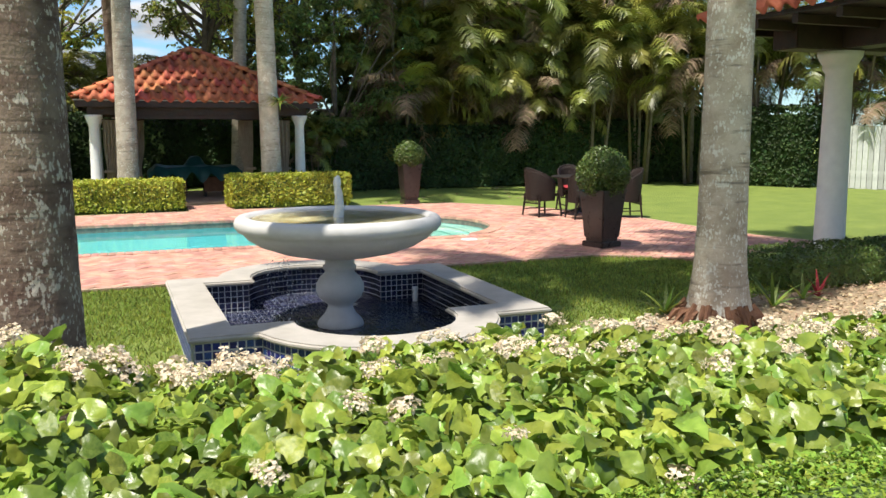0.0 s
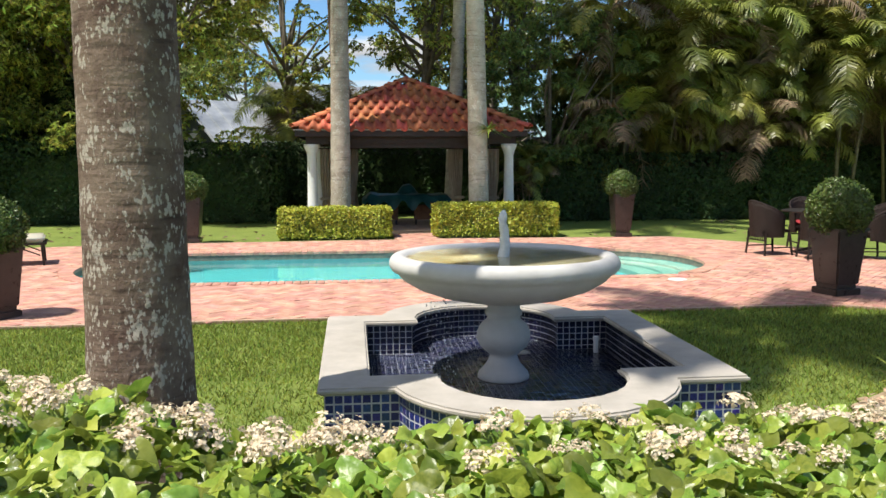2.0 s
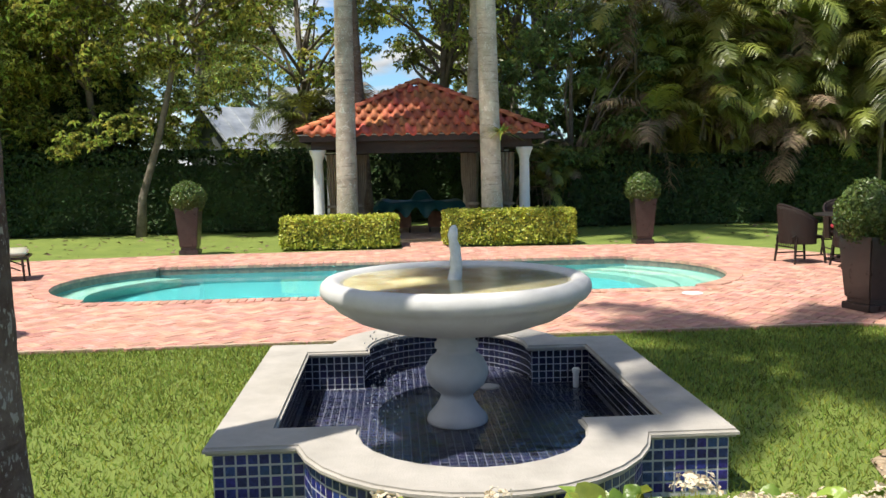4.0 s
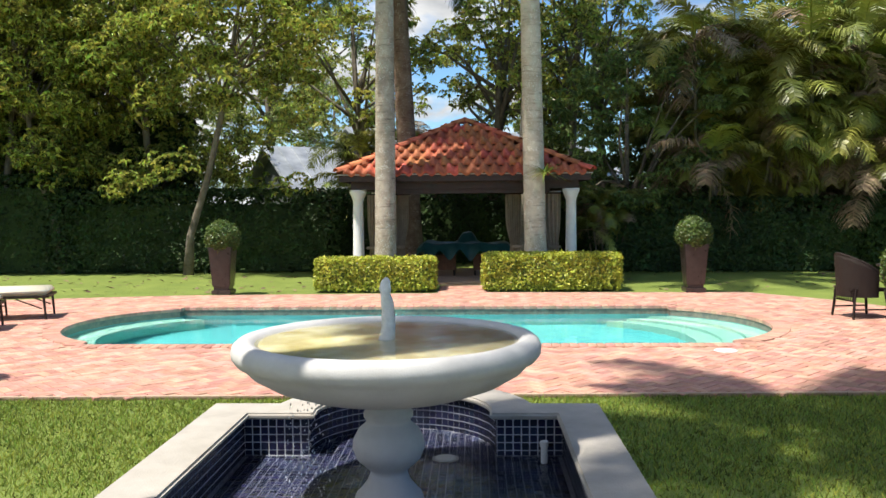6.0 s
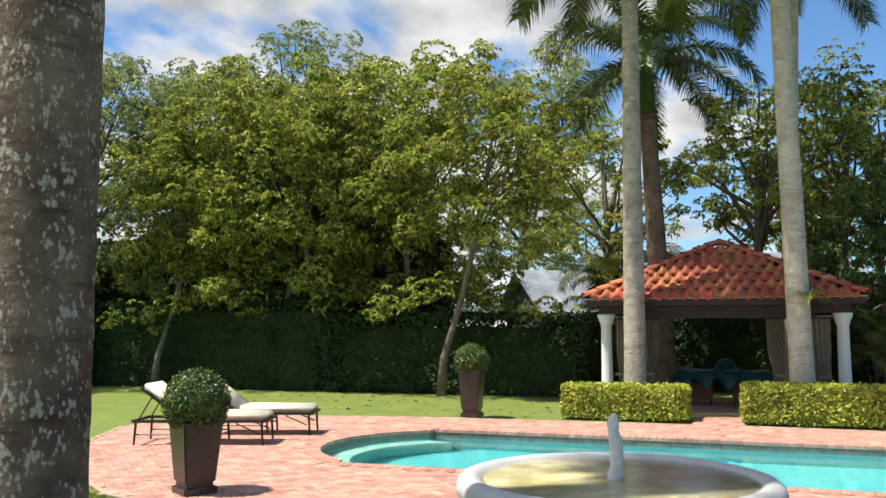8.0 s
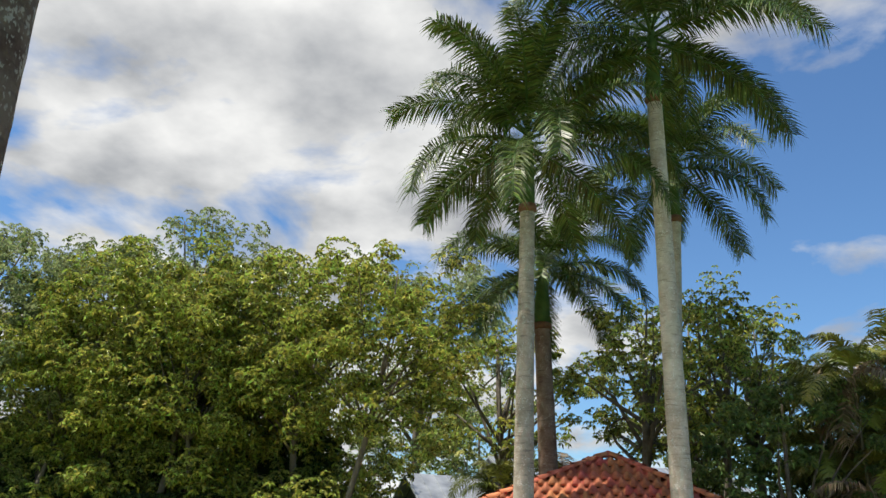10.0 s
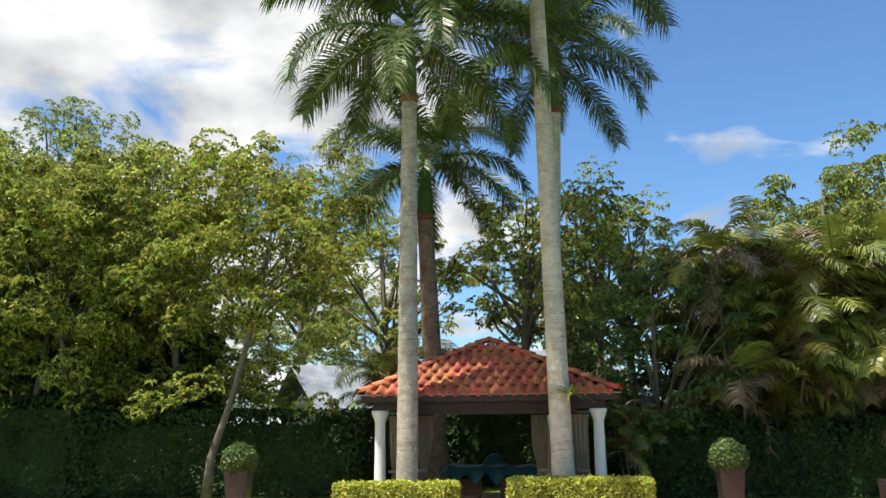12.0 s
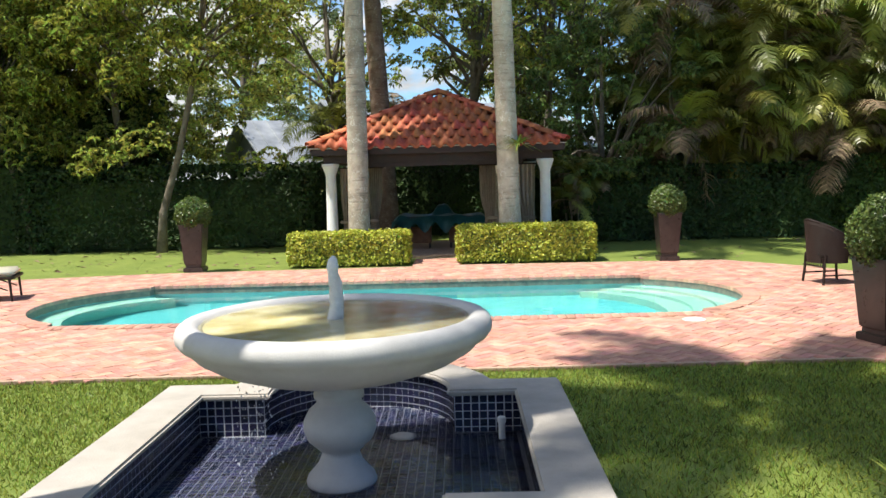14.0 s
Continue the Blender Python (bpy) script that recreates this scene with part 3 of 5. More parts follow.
            bricks.append((ctr.x, ctr.y, math.atan2(nrm.y, nrm.x)))
    me = mesh("coping_brick", tv * np.array([1.12, 1.02, 1.6]), tf, PAVER)
    for x, y, a in bricks:
        b = part("coping_brick", me, PAVER, deck, at=(x, y, 0.002))
        b.rotation_euler = (0, 0, a)
    return deck


def build_pool():
    pool = thing("swimming_pool", (0, 0, 0), "rectangular turquoise swimming pool with rounded ends, sunk in brick paving", "pool", kind="structure")
    outer = pool_outline(0.12)
    part("shell_wall", ring(outer, POOL, -1.5, -0.012), PLASTER, pool, "pale turquoise plaster walls")
    part("pool_floor", prism(outer, -1.6, -1.25), PLASTER, pool)
    part("waterline_band", ring(pool_outline(0.02), [(x * 1.0, y) for x, y in pool_outline(-0.012)], -0.17, -0.014), WATERLINE, pool, "dark stained waterline tile band")
    # bench at the left end, steps at the right end: each lies between the end wall and its own outline moved inwards
    right, left = POOL[1:22], POOL[24:45]
    part("bench", prism([(x + 0.01, y) for x, y in left] + [(x + 0.45, y * 0.92 + 0.56) for x, y in left[::-1]], -1.3, -0.33), PLASTER_STEP, pool, "pale seating ledge under water")
    for k in range(3):
        d = 1.0 - 0.32 * k
        part("step", prism([(x - 0.01, y) for x, y in right] + [(x - d, y) for x, y in right[::-1]], -1.3, -0.72 + 0.23 * k), PLASTER_STEP, pool, "pale entry step under water")
    w = part("water", flat(pool_outline(-0.013), -0.11), POOL_WATER, pool, "clear turquoise water")
    w.visible_shadow = False
    d = thing("deck_lid", (3.245, 4.721, 0.013), "round white plastic skimmer lid set in the brick paving", "skimmer lid")
    part("lid", lathe([(0.125, 0.0), (0.125, 0.006), (0.11, 0.012), (0.03, 0.013)], 28), PLASTIC, d, smooth=False)
    return pool


# ---- fountain ----
FY = -0.2


def lobed(x, dy, r, n=14):
    """Rectangle with a round lobe at the front and at the back."""
    c = 0.95
    h = math.asin(min(1, max(-1, (dy - c) / r)))
    a = math.degrees(h)
    back = arc(0, c, r, a, 180 - a, n)
    front = arc(0, -c, r, 180 + a, 360 - a, n)
    pts = [(x, -dy), (x, dy)] + back + [(-x, dy), (-x, -dy)] + front
    return [(px, py + FY) for px, py in pts]


def tile_strip(path, z0, rows, size, gap):
    """Places and turns of square tiles along an open polyline, facing its left."""
    P, A = [], []
    for p, q in zip(path[:-1], path[1:]):
        p, q = Vector(p), Vector(q)
        L = (q - p).length
        m = max(1, round(L / size))
        d = (q - p).normalized()
        for j in range(m):
            c = p + d * (L * (j + 0.5) / m)
            for k in range(rows):
                P.append((c.x, c.y, z0 + (k + 0.5) * size)); A.append(math.atan2(d.y, d.x))
    return np.array(P), np.array(A)


def build_fountain():
    basin = thing("fountain_basin", (0, 0, 0), "low quatrefoil fountain basin of navy tiles with a pale stone coping", "fountain basin")
    out, inn = lobed(1.30, 1.15, 0.88), lobed(0.99, 0.86, 0.57)
    cop_o, cop_i = lobed(1.30, 1.15, 0.88), lobed(0.99, 0.86, 0.57)
    bm = bmesh.new()
    v, f = ring(cop_o, cop_i, 0.283, 0.325)
    vs = [bm.verts.new(p) for p in v]
    for q in f:
        bm.faces.new([vs[i] for i in q])
    bmesh.ops.recalc_face_normals(bm, faces=bm.faces[:])
    edges = [e for e in bm.edges if e.is_manifold and e.calc_face_angle(0) > 1.0 and abs(e.verts[0].co.z - e.verts[1].co.z) < 0.01]
    bmesh.ops.bevel(bm, geom=edges, offset=0.014, segments=3, affect="EDGES")
    part("coping", bm, COPING, basin, "pale limestone coping")
    wo, wi = lobed(1.26, 1.11, 0.84), lobed(1.03, 0.90, 0.61)
    part("wall", ring(wo, wi, -0.05, 0.283), GROUT, basin, "pale grouted tile wall")
    part("floor_slab", prism(lobed(1.03, 0.90, 0.61), -0.06, 0.02), FLOOR_GROUT, basin)
    tv = []
    s, t = 0.0445, 0.003
    for d, z in ((0.003, t), (0.0, 0.002), (0.0, -0.002)):
        tv += [(-s / 2 + d, -z, -s / 2 + d), (s / 2 - d, -z, -s / 2 + d), (s / 2 - d, -z, s / 2 - d), (-s / 2 + d, -z, s / 2 - d)]
    tf = [(0, 1, 2, 3)] + [(4 * j + (k + 1) % 4, 4 * j + k, 4 * j + 4 + k, 4 * j + 4 + (k + 1) % 4) for j in (0, 1) for k in range(4)]
    tv, tf = np.array(tv), np.array(tf)

    def turns(A):
        R = np.zeros((len(A), 3, 3)); R[:, 0, 0] = np.cos(A); R[:, 0, 1] = -np.sin(A); R[:, 1, 0] = np.sin(A); R[:, 1, 1] = np.cos(A); R[:, 2, 2] = 1
        return R
    ip = wi + [wi[0]]
    P, A = tile_strip(ip[::-1], 0.024, 5, 0.051, 0.003)
    near = np.nonzero(P[:, 1] > 0.62)[0][:300]
    me = mesh("tile", tv, tf, NAVY)
    for k in near:
        o = part("tile", me, NAVY, basin, at=tuple(P[k])); o.rotation_euler = (0, 0, float(A[k]))
    rest = np.setdiff1d(np.arange(len(P)), near)
    g1 = scatter((tv, tf), P[rest], turns(A[rest]), np.ones(len(rest)))
    tagged(part("wall_tiles", g1, NAVY_I, basin, "small navy mosaic tiles"), kind="stuff")
    P, A = tile_strip(wo + [wo[0]], 0.0, 5, 0.0555, 0.003)
    g2 = scatter((tv, tf), P, turns(A), np.ones(len(P)))
    tagged(part("outer_tiles", g2, BLUE_I, basin, "patterned blue tiles on the outer face"), kind="stuff")
    # floor tiles
    gx, gy = np.meshgrid(np.arange(-1.0, 1.0, 0.05) + 0.025, np.arange(-1.9, 1.6, 0.05) + 0.0)
    gx, gy = gx.ravel(), gy.ravel()
    ok = inside(lobed(1.02, 0.89, 0.60), gx, gy)
    P = np.stack([gx[ok], gy[ok], np.full(ok.sum(), 0.02)], 1)
    Rf = np.tile(np.array([[1, 0, 0], [0, 0, 1], [0, -1, 0]], float)[None], (len(P), 1, 1))
    g3 = scatter((tv, tf), P, Rf, np.ones(len(P)))
    tagged(part("floor_tiles", g3, NAVY_I, basin, "navy mosaic tiles under water"), kind="stuff")
    w = part("water", flat(lobed(1.022, 0.892, 0.602), 0.05), BASIN_WATER, basin, "dark rippled shallow water")
    w.visible_shadow = False
    pipe = thing("overflow_pipe", (0.90, 0.55, 0.02), "short white plastic overflow pipe standing in the basin", "pipe")
    part("pipe", lathe([(0.021, 0), (0.021, 0.13)], 16), PLASTIC, pipe, smooth=False)
    part("cap", lathe([(0.027, 0.125), (0.027, 0.155), (0.022, 0.16)], 16), PLASTIC, pipe)
    lid = thing("basin_drain", (0.28, 0.62, 0.03), "flat round pale drain cover on the basin floor", "drain cover")
    part("cover", lathe([(0.085, 0.0), (0.085, 0.012), (0.06, 0.024), (0.02, 0.026)], 24), COPING, lid)

    ft = thing("fountain", (0, -0.15, 0.03), "white cast stone fountain with a wide round bowl on a baluster", "fountain")
    ped = [(0.185, 0.0), (0.19, 0.03), (0.18, 0.06), (0.155, 0.085), (0.12, 0.13), (0.103, 0.17), (0.10, 0.19), (0.13, 0.215), (0.172, 0.255), (0.195, 0.31), (0.193, 0.36), (0.165, 0.415), (0.125, 0.45), (0.118, 0.47), (0.135, 0.485), (0.135, 0.51), (0.118, 0.525), (0.122, 0.60), (0.14, 0.63)]
    part("pedestal", lathe(ped, 48), CAST, ft, "turned baluster pedestal", smooth=True)
    bowl = [(0.123, 0.58), (0.285, 0.595), (0.475, 0.635), (0.627, 0.69), (0.727, 0.75), (0.76, 0.785), (0.771, 0.8), (0.803, 0.815), (0.825, 0.845), (0.828, 0.875), (0.817, 0.905), (0.793, 0.925), (0.76, 0.932), (0.727, 0.925), (0.703, 0.905), (0.689, 0.87), (0.655, 0.83), (0.57, 0.79), (0.38, 0.76), (0.095, 0.75)]
    part("bowl", lathe(bowl, 96), CAST, ft, "shallow white bowl with a rolled rim", smooth=True)
    part("bowl_lining", lathe([(0.05, 0.754), (0.38, 0.768), (0.57, 0.8), (0.655, 0.842), (0.686, 0.876)], 64), ALGAE, ft, "olive algae staining inside the bowl", smooth=True)
    w = part("water", flat(arc(0, 0, 0.706, 0, 354.375, 63), 0.908), BOWL_WATER, ft, "shallow olive-tinted water")
    w.visible_shadow = False
    jv, jf = lathe([(0.05, 0.86), (0.04, 0.92), (0.036, 0.98), (0.04, 1.02), (0.034, 1.07), (0.038, 1.10), (0.03, 1.15), (0.032, 1.18), (0.022, 1.22), (0.008, 1.24)], 14)
    jv = [(x + 0.012 * noise.noise((x * 9, y * 9, z * 14)) + 0.01 * math.sin(z * 20), y + 0.012 * noise.noise((x * 9 + 5, y * 9, z * 14)), z) for x, y, z in jv]
    part("water_jet", (jv, jf), JET, ft, "short white bubbling water jet", smooth=True)
    # droplets spilling from the rim at one side
    k = 170
    a = np.radians(rng.uniform(150, 215, k)); r = rng.uniform(0.40, 0.60, k)
    P = np.stack([r * np.cos(a) + 0.02, r * np.sin(a) + 0.1, rng.uniform(0.03, 0.58, k)], 1)
    dv = np.array([(0.5, 0, 0), (-0.5, 0, 0), (0, 0.5, 0), (0, -0.5, 0), (0, 0, 1.3), (0, 0, -0.8)])
    df = np.array([(0, 2, 4), (2, 1, 4), (1, 3, 4), (3, 0, 4), (2, 0, 5), (1, 2, 5), (3, 1, 5), (0, 3, 5)])
    tagged(part("spray", scatter((dv, df), P, np.tile(np.eye(3)[None], (k, 1, 1)), rng.uniform(0.004, 0.011, k)), JET, ft, "drops falling from the bowl", smooth=True), kind="stuff")


# ---- gazebo ----
GX, GY0, GY1 = 0.27, 12.6, 17.0
GW = 2.57  # half width at the eaves
EAVE_Z, APEX_Z = 2.27, 3.52


def s_tile():
    """One barrel-and-pan roof tile, 0.24 wide, 0.36 long: y runs up the slope."""
    prof = []
    for k in range(9):
        t = k / 8
        prof.append((-0.12 + 0.24 * t, 0.042 * math.sin(2 * math.pi * t + 0.3) + 0.03))
    v, f = [], []
    for y, lift in ((0.0, 0.034), (0.385, 0.0)):
        for x, z in prof:
            v.append((x, y, z + lift))
    for x, z in prof:
        v.append((x, 0.004, z - 0.035))
    n = len(prof)
    for k in range(n - 1):
        f.append((k, k + 1, n + k + 1, n + k)); f.append((2 * n + k, 2 * n + k + 1, k + 1, k))
    return np.array(v), f


def build_gazebo():
    gz = thing("gazebo", (GX, (GY0 + GY1) / 2, 0), "open pavilion with a red clay tile hip roof on white columns", "gazebo")
    hd = (GY1 - GY0) / 2
    # beams and ceiling
    for name, g in (("front_beam", (-GW + 0.22, GW - 0.22, -hd + 0.2, -hd + 0.42, 1.97, 2.20)), ("back_beam", (-GW + 0.22, GW - 0.22, hd - 0.42, hd - 0.2, 1.97, 2.20)),
                    ("side_beam", (-GW + 0.22, -GW + 0.44, -hd + 0.42, hd - 0.42, 1.97, 2.20)), ("side_beam", (GW - 0.44, GW - 0.22, -hd + 0.42, hd - 0.42, 1.97, 2.20))):
        part(name, box(*g, bevel=0.01), DARK_WOOD, gz)
    part("lintel", box(-1.75, 1.75, -hd + 0.24, -hd + 0.38, 1.88, 1.97, bevel=0.008), DARK_WOOD, gz)
    part("soffit", box(-GW + 0.03, GW - 0.03, -hd + 0.03, hd - 0.03, 2.20, 2.235), DARK_WOOD, gz, "dark boarded soffit")
    for name, g in (("fascia", (-GW, GW, -hd, -hd + 0.03, 2.13, 2.26)), ("fascia", (-GW, GW, hd - 0.03, hd, 2.13, 2.26)), ("fascia", (-GW, -GW + 0.03, -hd + 0.03, hd - 0.03, 2.13, 2.26)), ("fascia", (GW - 0.03, GW, -hd + 0.03, hd - 0.03, 2.13, 2.26))):
        part(name, box(*g, bevel=0.006), DARK_WOOD, gz, "dark brown fascia board")
    part("drip_edge", ring([(-GW - 0.03, -hd - 0.03), (GW + 0.03, -hd - 0.03), (GW + 0.03, hd + 0.03), (-GW - 0.03, hd + 0.03)], [(-GW + 0.05, -hd + 0.05), (GW - 0.05, -hd + 0.05), (GW - 0.05, hd - 0.05), (-GW + 0.05, hd - 0.05)], 2.262, 2.285), COPING, gz, "pale metal drip edge")
    base = [(-GW, -hd, EAVE_Z + 0.01), (GW, -hd, EAVE_Z + 0.01), (GW, hd, EAVE_Z + 0.01), (-GW, hd, EAVE_Z + 0.01), (0, 0, APEX_Z - 0.05)]
    part("roof_deck", (base, [(0, 1, 4), (1, 2, 4), (2, 3, 4), (3, 0, 4), (3, 2, 1, 0)]), DARK_WOOD, gz)
    # tiles, course by course
    tv, tf = s_tile()
    me = mesh("roof_tile", tv, tf, ROOF, True)
    H = APEX_Z - EAVE_Z
    for side, (halfw, run, yaw) in enumerate(((GW, hd, 0), (hd, GW, 90), (GW, hd, 180), (hd, GW, 270))):
        slope = math.atan2(H, run)
        L = math.hypot(H, run)
        back = []
        courses = int(L / 0.33)
        for c in range(courses):
            d = -0.05 + c * 0.33
            w = halfw * (1 - (d + 0.12) / L)
            m = int(2 * w / 0.235)
            for k in range(m):
                x = (k - (m - 1) / 2) * 0.235
                M = pose(0, 0, 0, 0, 0, yaw) @ Matrix.Translation((x, -run + d * math.cos(slope), EAVE_Z + 0.02 + d * math.sin(slope))) @ pose(0, 0, 0, math.degrees(slope), 0, random.uniform(-1.5, 1.5))
                if side in (0, 1, 3):
                    o = part("roof_tile", me, ROOF, gz); o.matrix_basis = M
                else:
                    back.append(([tuple(M @ Vector(p)) for p in tv], tf))
        if back:
            tagged(part("rear_roof_tiles", join(back), ROOF_I, gz, smooth=True), kind="stuff")
    # hip tiles: short overlapping half barrels
    hv, hf = [], []
    for y, r in ((0.0, 0.105), (0.38, 0.085)):
        for k in range(9):
            a = math.pi * k / 8
            hv.append((math.cos(a) * r, y, math.sin(a) * r * 0.8 + (0.02 if y == 0 else 0)))
    hf = [(k, k + 1, 10 + k, 9 + k) for k in range(8)]
    hm = mesh("hip_tile", hv, hf, ROOF, True)
    for sx in (-1, 1):
        for sy in (-1, 1):
            a = Vector((sx * (GW + 0.04), sy * (hd + 0.04), EAVE_Z + 0.045)); b = Vector((0, 0, APEX_Z + 0.045))
            L = (b - a).length; d = (b - a).normalized()
            q = d.to_track_quat("Y", "Z").to_matrix().to_4x4()
            for k in range(int(L / 0.33)):
                o = part("hip_tile", hm, ROOF, gz); o.matrix_basis = Matrix.Translation(a + d * 0.33 * k) @ q
    part("finial_cap", lathe([(0.13, APEX_Z - 0.03), (0.13, APEX_Z + 0.04), (0.09, APEX_Z + 0.09), (0.03, APEX_Z + 0.12)], 16), ROOF, gz, smooth=True)
    # columns
    prof = [(0.16, 0.0), (0.16, 0.10), (0.135, 0.13), (0.125, 0.16), (0.112, 1.0), (0.105, 1.72), (0.115, 1.76), (0.125, 1.79), (0.16, 1.88), (0.175, 1.92), (0.178, 1.97)]
    cm = mesh("column", *lathe(prof, 28), WHITE, True)
    for x in (-2.22, 2.20):
        for y in (-hd + 0.32, hd - 0.32):
            part("column", cm, WHITE, gz, "white stucco column with a flared capital", at=(x, y, 0.0))
    part("floor_slab", box(-GW + 0.2, GW - 0.2, -hd + 0.2, hd - 0.2, -0.05, 0.03), JOINT, gz)
    # curtains: pleated, gathered at the tie
    def curtain(x0, x1, tie_x, y):
        v, f, nx, nz = [], [], 40, 14
        for j in range(nz + 1):
            z = 0.12 + (1.86 - 0.12) * j / nz
            g = math.exp(-((z - 0.75) / 0.32) ** 2) * 0.4
            for i in range(nx + 1):
                x = x0 + (x1 - x0) * i / nx
                x = x + (tie_x - x) * g
                v.append((x, y + 0.05 * math.sin(i * 1.05) * (1 - 0.5 * g) + 0.01 * math.sin(i * 2.3 + z * 3), z))
        for j in range(nz):
            for i in range(nx):
                a = j * (nx + 1) + i
                f.append((a, a + 1, a + nx + 2, a + nx + 1))
        return v, f
    for x0, x1, tx, back in ((-2.05, -1.62, -1.95, 0.5), (-1.5, -1.2, -1.42, 0.8), (0.86, 1.2, 1.12, 0.8), (1.42, 2.0, 1.88, 0.5)):
        c = thing("curtain", (GX, (GY0 + GY1) / 2, 0), "beige canvas curtain tied back in the pavilion", "curtain", group="pavilion curtains")
        yy = -hd + back
        o = part("cloth", curtain(x0, x1, tx, yy), CURTAIN, c, smooth=True)
        part("tie_band", box(tx - 0.13, tx + 0.13, yy - 0.075, yy + 0.075, 0.72, 0.78, bevel=0.02), CURTAIN, c, "fabric tie band")
        part("rail", tube([(x0 - 0.04, yy, 1.875), (x1 + 0.04, yy, 1.875)], [0.014, 0.014], 8), DARK_WOOD, c)
    for x in (-1.6, 1.5):
        part("inner_post", box(x - 0.06, x + 0.06, -hd + 0.26, -hd + 0.38, 0.03, 1.90, bevel=0.008), DARK_WOOD, gz)


# ---- planters ----
def leafy_ball(r, count, size, seed):
    d = rng.normal(size=(count, 3)); d /= np.linalg.norm(d, axis=1, keepdims=True)
    lump = np.array([1 + 0.10 * noise.noise(Vector(p) * 2.6 + Vector((seed, 0, 0))) + 0.05 * noise.noise(Vector(p) * 7) for p in d])
    rad = r * lump * rng.uniform(0.86, 1.03, count)
    P = d * rad[:, None]
    P[:, 2] = np.maximum(P[:, 2], -r * 0.75)
    nrm = d + rng.normal(0, 0.45, (count, 3))
    up = d * 0.5 + rng.normal(0, 0.7, (count, 3)) + np.array([0, 0, 0.3])
    return scatter(LEAF2, P, basis(nrm, up), rng.uniform(0.7, 1.3, count) * size)


def build_planter(ball, wide=1.0):
    t = thing("topiary_planter", (0, 0, 0), "clipped round boxwood ball in a tall tapered brown glazed pot", "planter", group="pool planters")
    part("plinth", box(-0.18, 0.18, -0.18, 0.18, 0.0, 0.085, bevel=0.01), POT, t)
    part("plinth_step", box(-0.145, 0.145, -0.145, 0.145, 0.085, 0.14, bevel=0.006), POT, t)
    part("pot", box(-0.215, 0.215, -0.215, 0.215, 0.14, 0.87, bevel=0.014, taper=0.76), POT, t, "tapered square glazed pot")
    part("rim", ring([(-0.222, -0.222), (0.222, -0.222), (0.222, 0.222), (-0.222, 0.222)], [(-0.18, -0.18), (0.18, -0.18), (0.18, 0.18), (-0.18, 0.18)], 0.85, 0.885), POT, t)
    part("soil", box(-0.179, 0.179, -0.179, 0.179, 0.85, 0.875), SOIL, t)
    part("stem", tube([(0, 0, 0.87), (0.01, 0, 1.05), (0, 0.02, 1.2)], [0.03, 0.025, 0.015], 8), BARK, t)
    for o in t.children:
        o.scale = (wide, wide, 1.0)
    k = ball / 0.345
    v, f = lathe([(0.05, -0.25), (0.2, -0.2), (0.29, -0.05), (0.30, 0.08), (0.2, 0.24), (0.05, 0.29)], 20)
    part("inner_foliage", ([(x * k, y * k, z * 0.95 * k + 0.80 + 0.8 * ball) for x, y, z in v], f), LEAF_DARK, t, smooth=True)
    v, f = leafy_ball(ball, 6500, 0.045, 3.0)
    part("foliage", (v + np.array([0, 0, 0.80 + 0.8 * ball]), f), LEAF_BOX, t, "clipped boxwood leaves")
    return t


# ---- clipped hedges ----
def hedge_geo(x0, x1, y0, y1, z0, z1, count, size, seed=0.0, round_=0.08, faces="all"):
    """Leaves over the skin of a clipped block, with an uneven outline."""
    a = np.array([(x1 - x0) * (y1 - y0), (x1 - x0) * (z1 - z0), (x1 - x0) * (z1 - z0), (y1 - y0) * (z1 - z0), (y1 - y0) * (z1 - z0)])
    side = rng.choice(5, count, p=a / a.sum())
    U, V = rng.random(count), rng.random(count)
    P = np.zeros((count, 3)); N = np.zeros((count, 3))
    for k, (n, fx) in enumerate((((0, 0, 1), "z"), ((0, -1, 0), "y0"), ((0, 1, 0), "y1"), ((-1, 0, 0), "x0"), ((1, 0, 0), "x1"))):
        m = side == k
        P[m, 0] = x0 + (x1 - x0) * U[m] if k in (0, 1, 2) else (x0 if k == 3 else x1)
        P[m, 1] = (y0 + (y1 - y0) * V[m]) if k == 0 else ((y0 if k == 1 else y1) if k in (1, 2) else y0 + (y1 - y0) * U[m])
        P[m, 2] = z1 if k == 0 else z0 + (z1 - z0) * V[m]
        N[m] = n
    lump = np.array([noise.noise(Vector((p[0] * 2.2 + seed, p[1] * 2.2, p[2] * 2.2))) * 0.6 + 0.4 * noise.noise(Vector((p[0] * 6 + seed, p[1] * 6, p[2] * 6))) for p in P])
    P += N * (lump * round_ + rng.normal(0, 0.018, count) - 0.02)[:, None]
    c = np.array([(x0 + x1) / 2, (y0 + y1) / 2, (z0 + z1) / 2]); h = np.array([(x1 - x0) / 2, (y1 - y0) / 2, (z1 - z0) / 2])
    q = np.abs(P - c) - (h - 0.12)
    corner = np.clip(q, 0, None); over = np.linalg.norm(corner, axis=1) - 0.12
    push = np.clip(over, 0, None)[:, None] * corner / (np.linalg.norm(corner, axis=1, keepdims=True) + 1e-6)
    P -= push * np.sign(P - c)
    P[:, 2] = np.maximum(P[:, 2], z0)
    N = N + rng.normal(0, 0.55, (count, 3)) + np.array([0, 0, 0.35])
    return scatter(LEAF2, P, basis(N), rng.uniform(0.7, 1.3, count) * size)


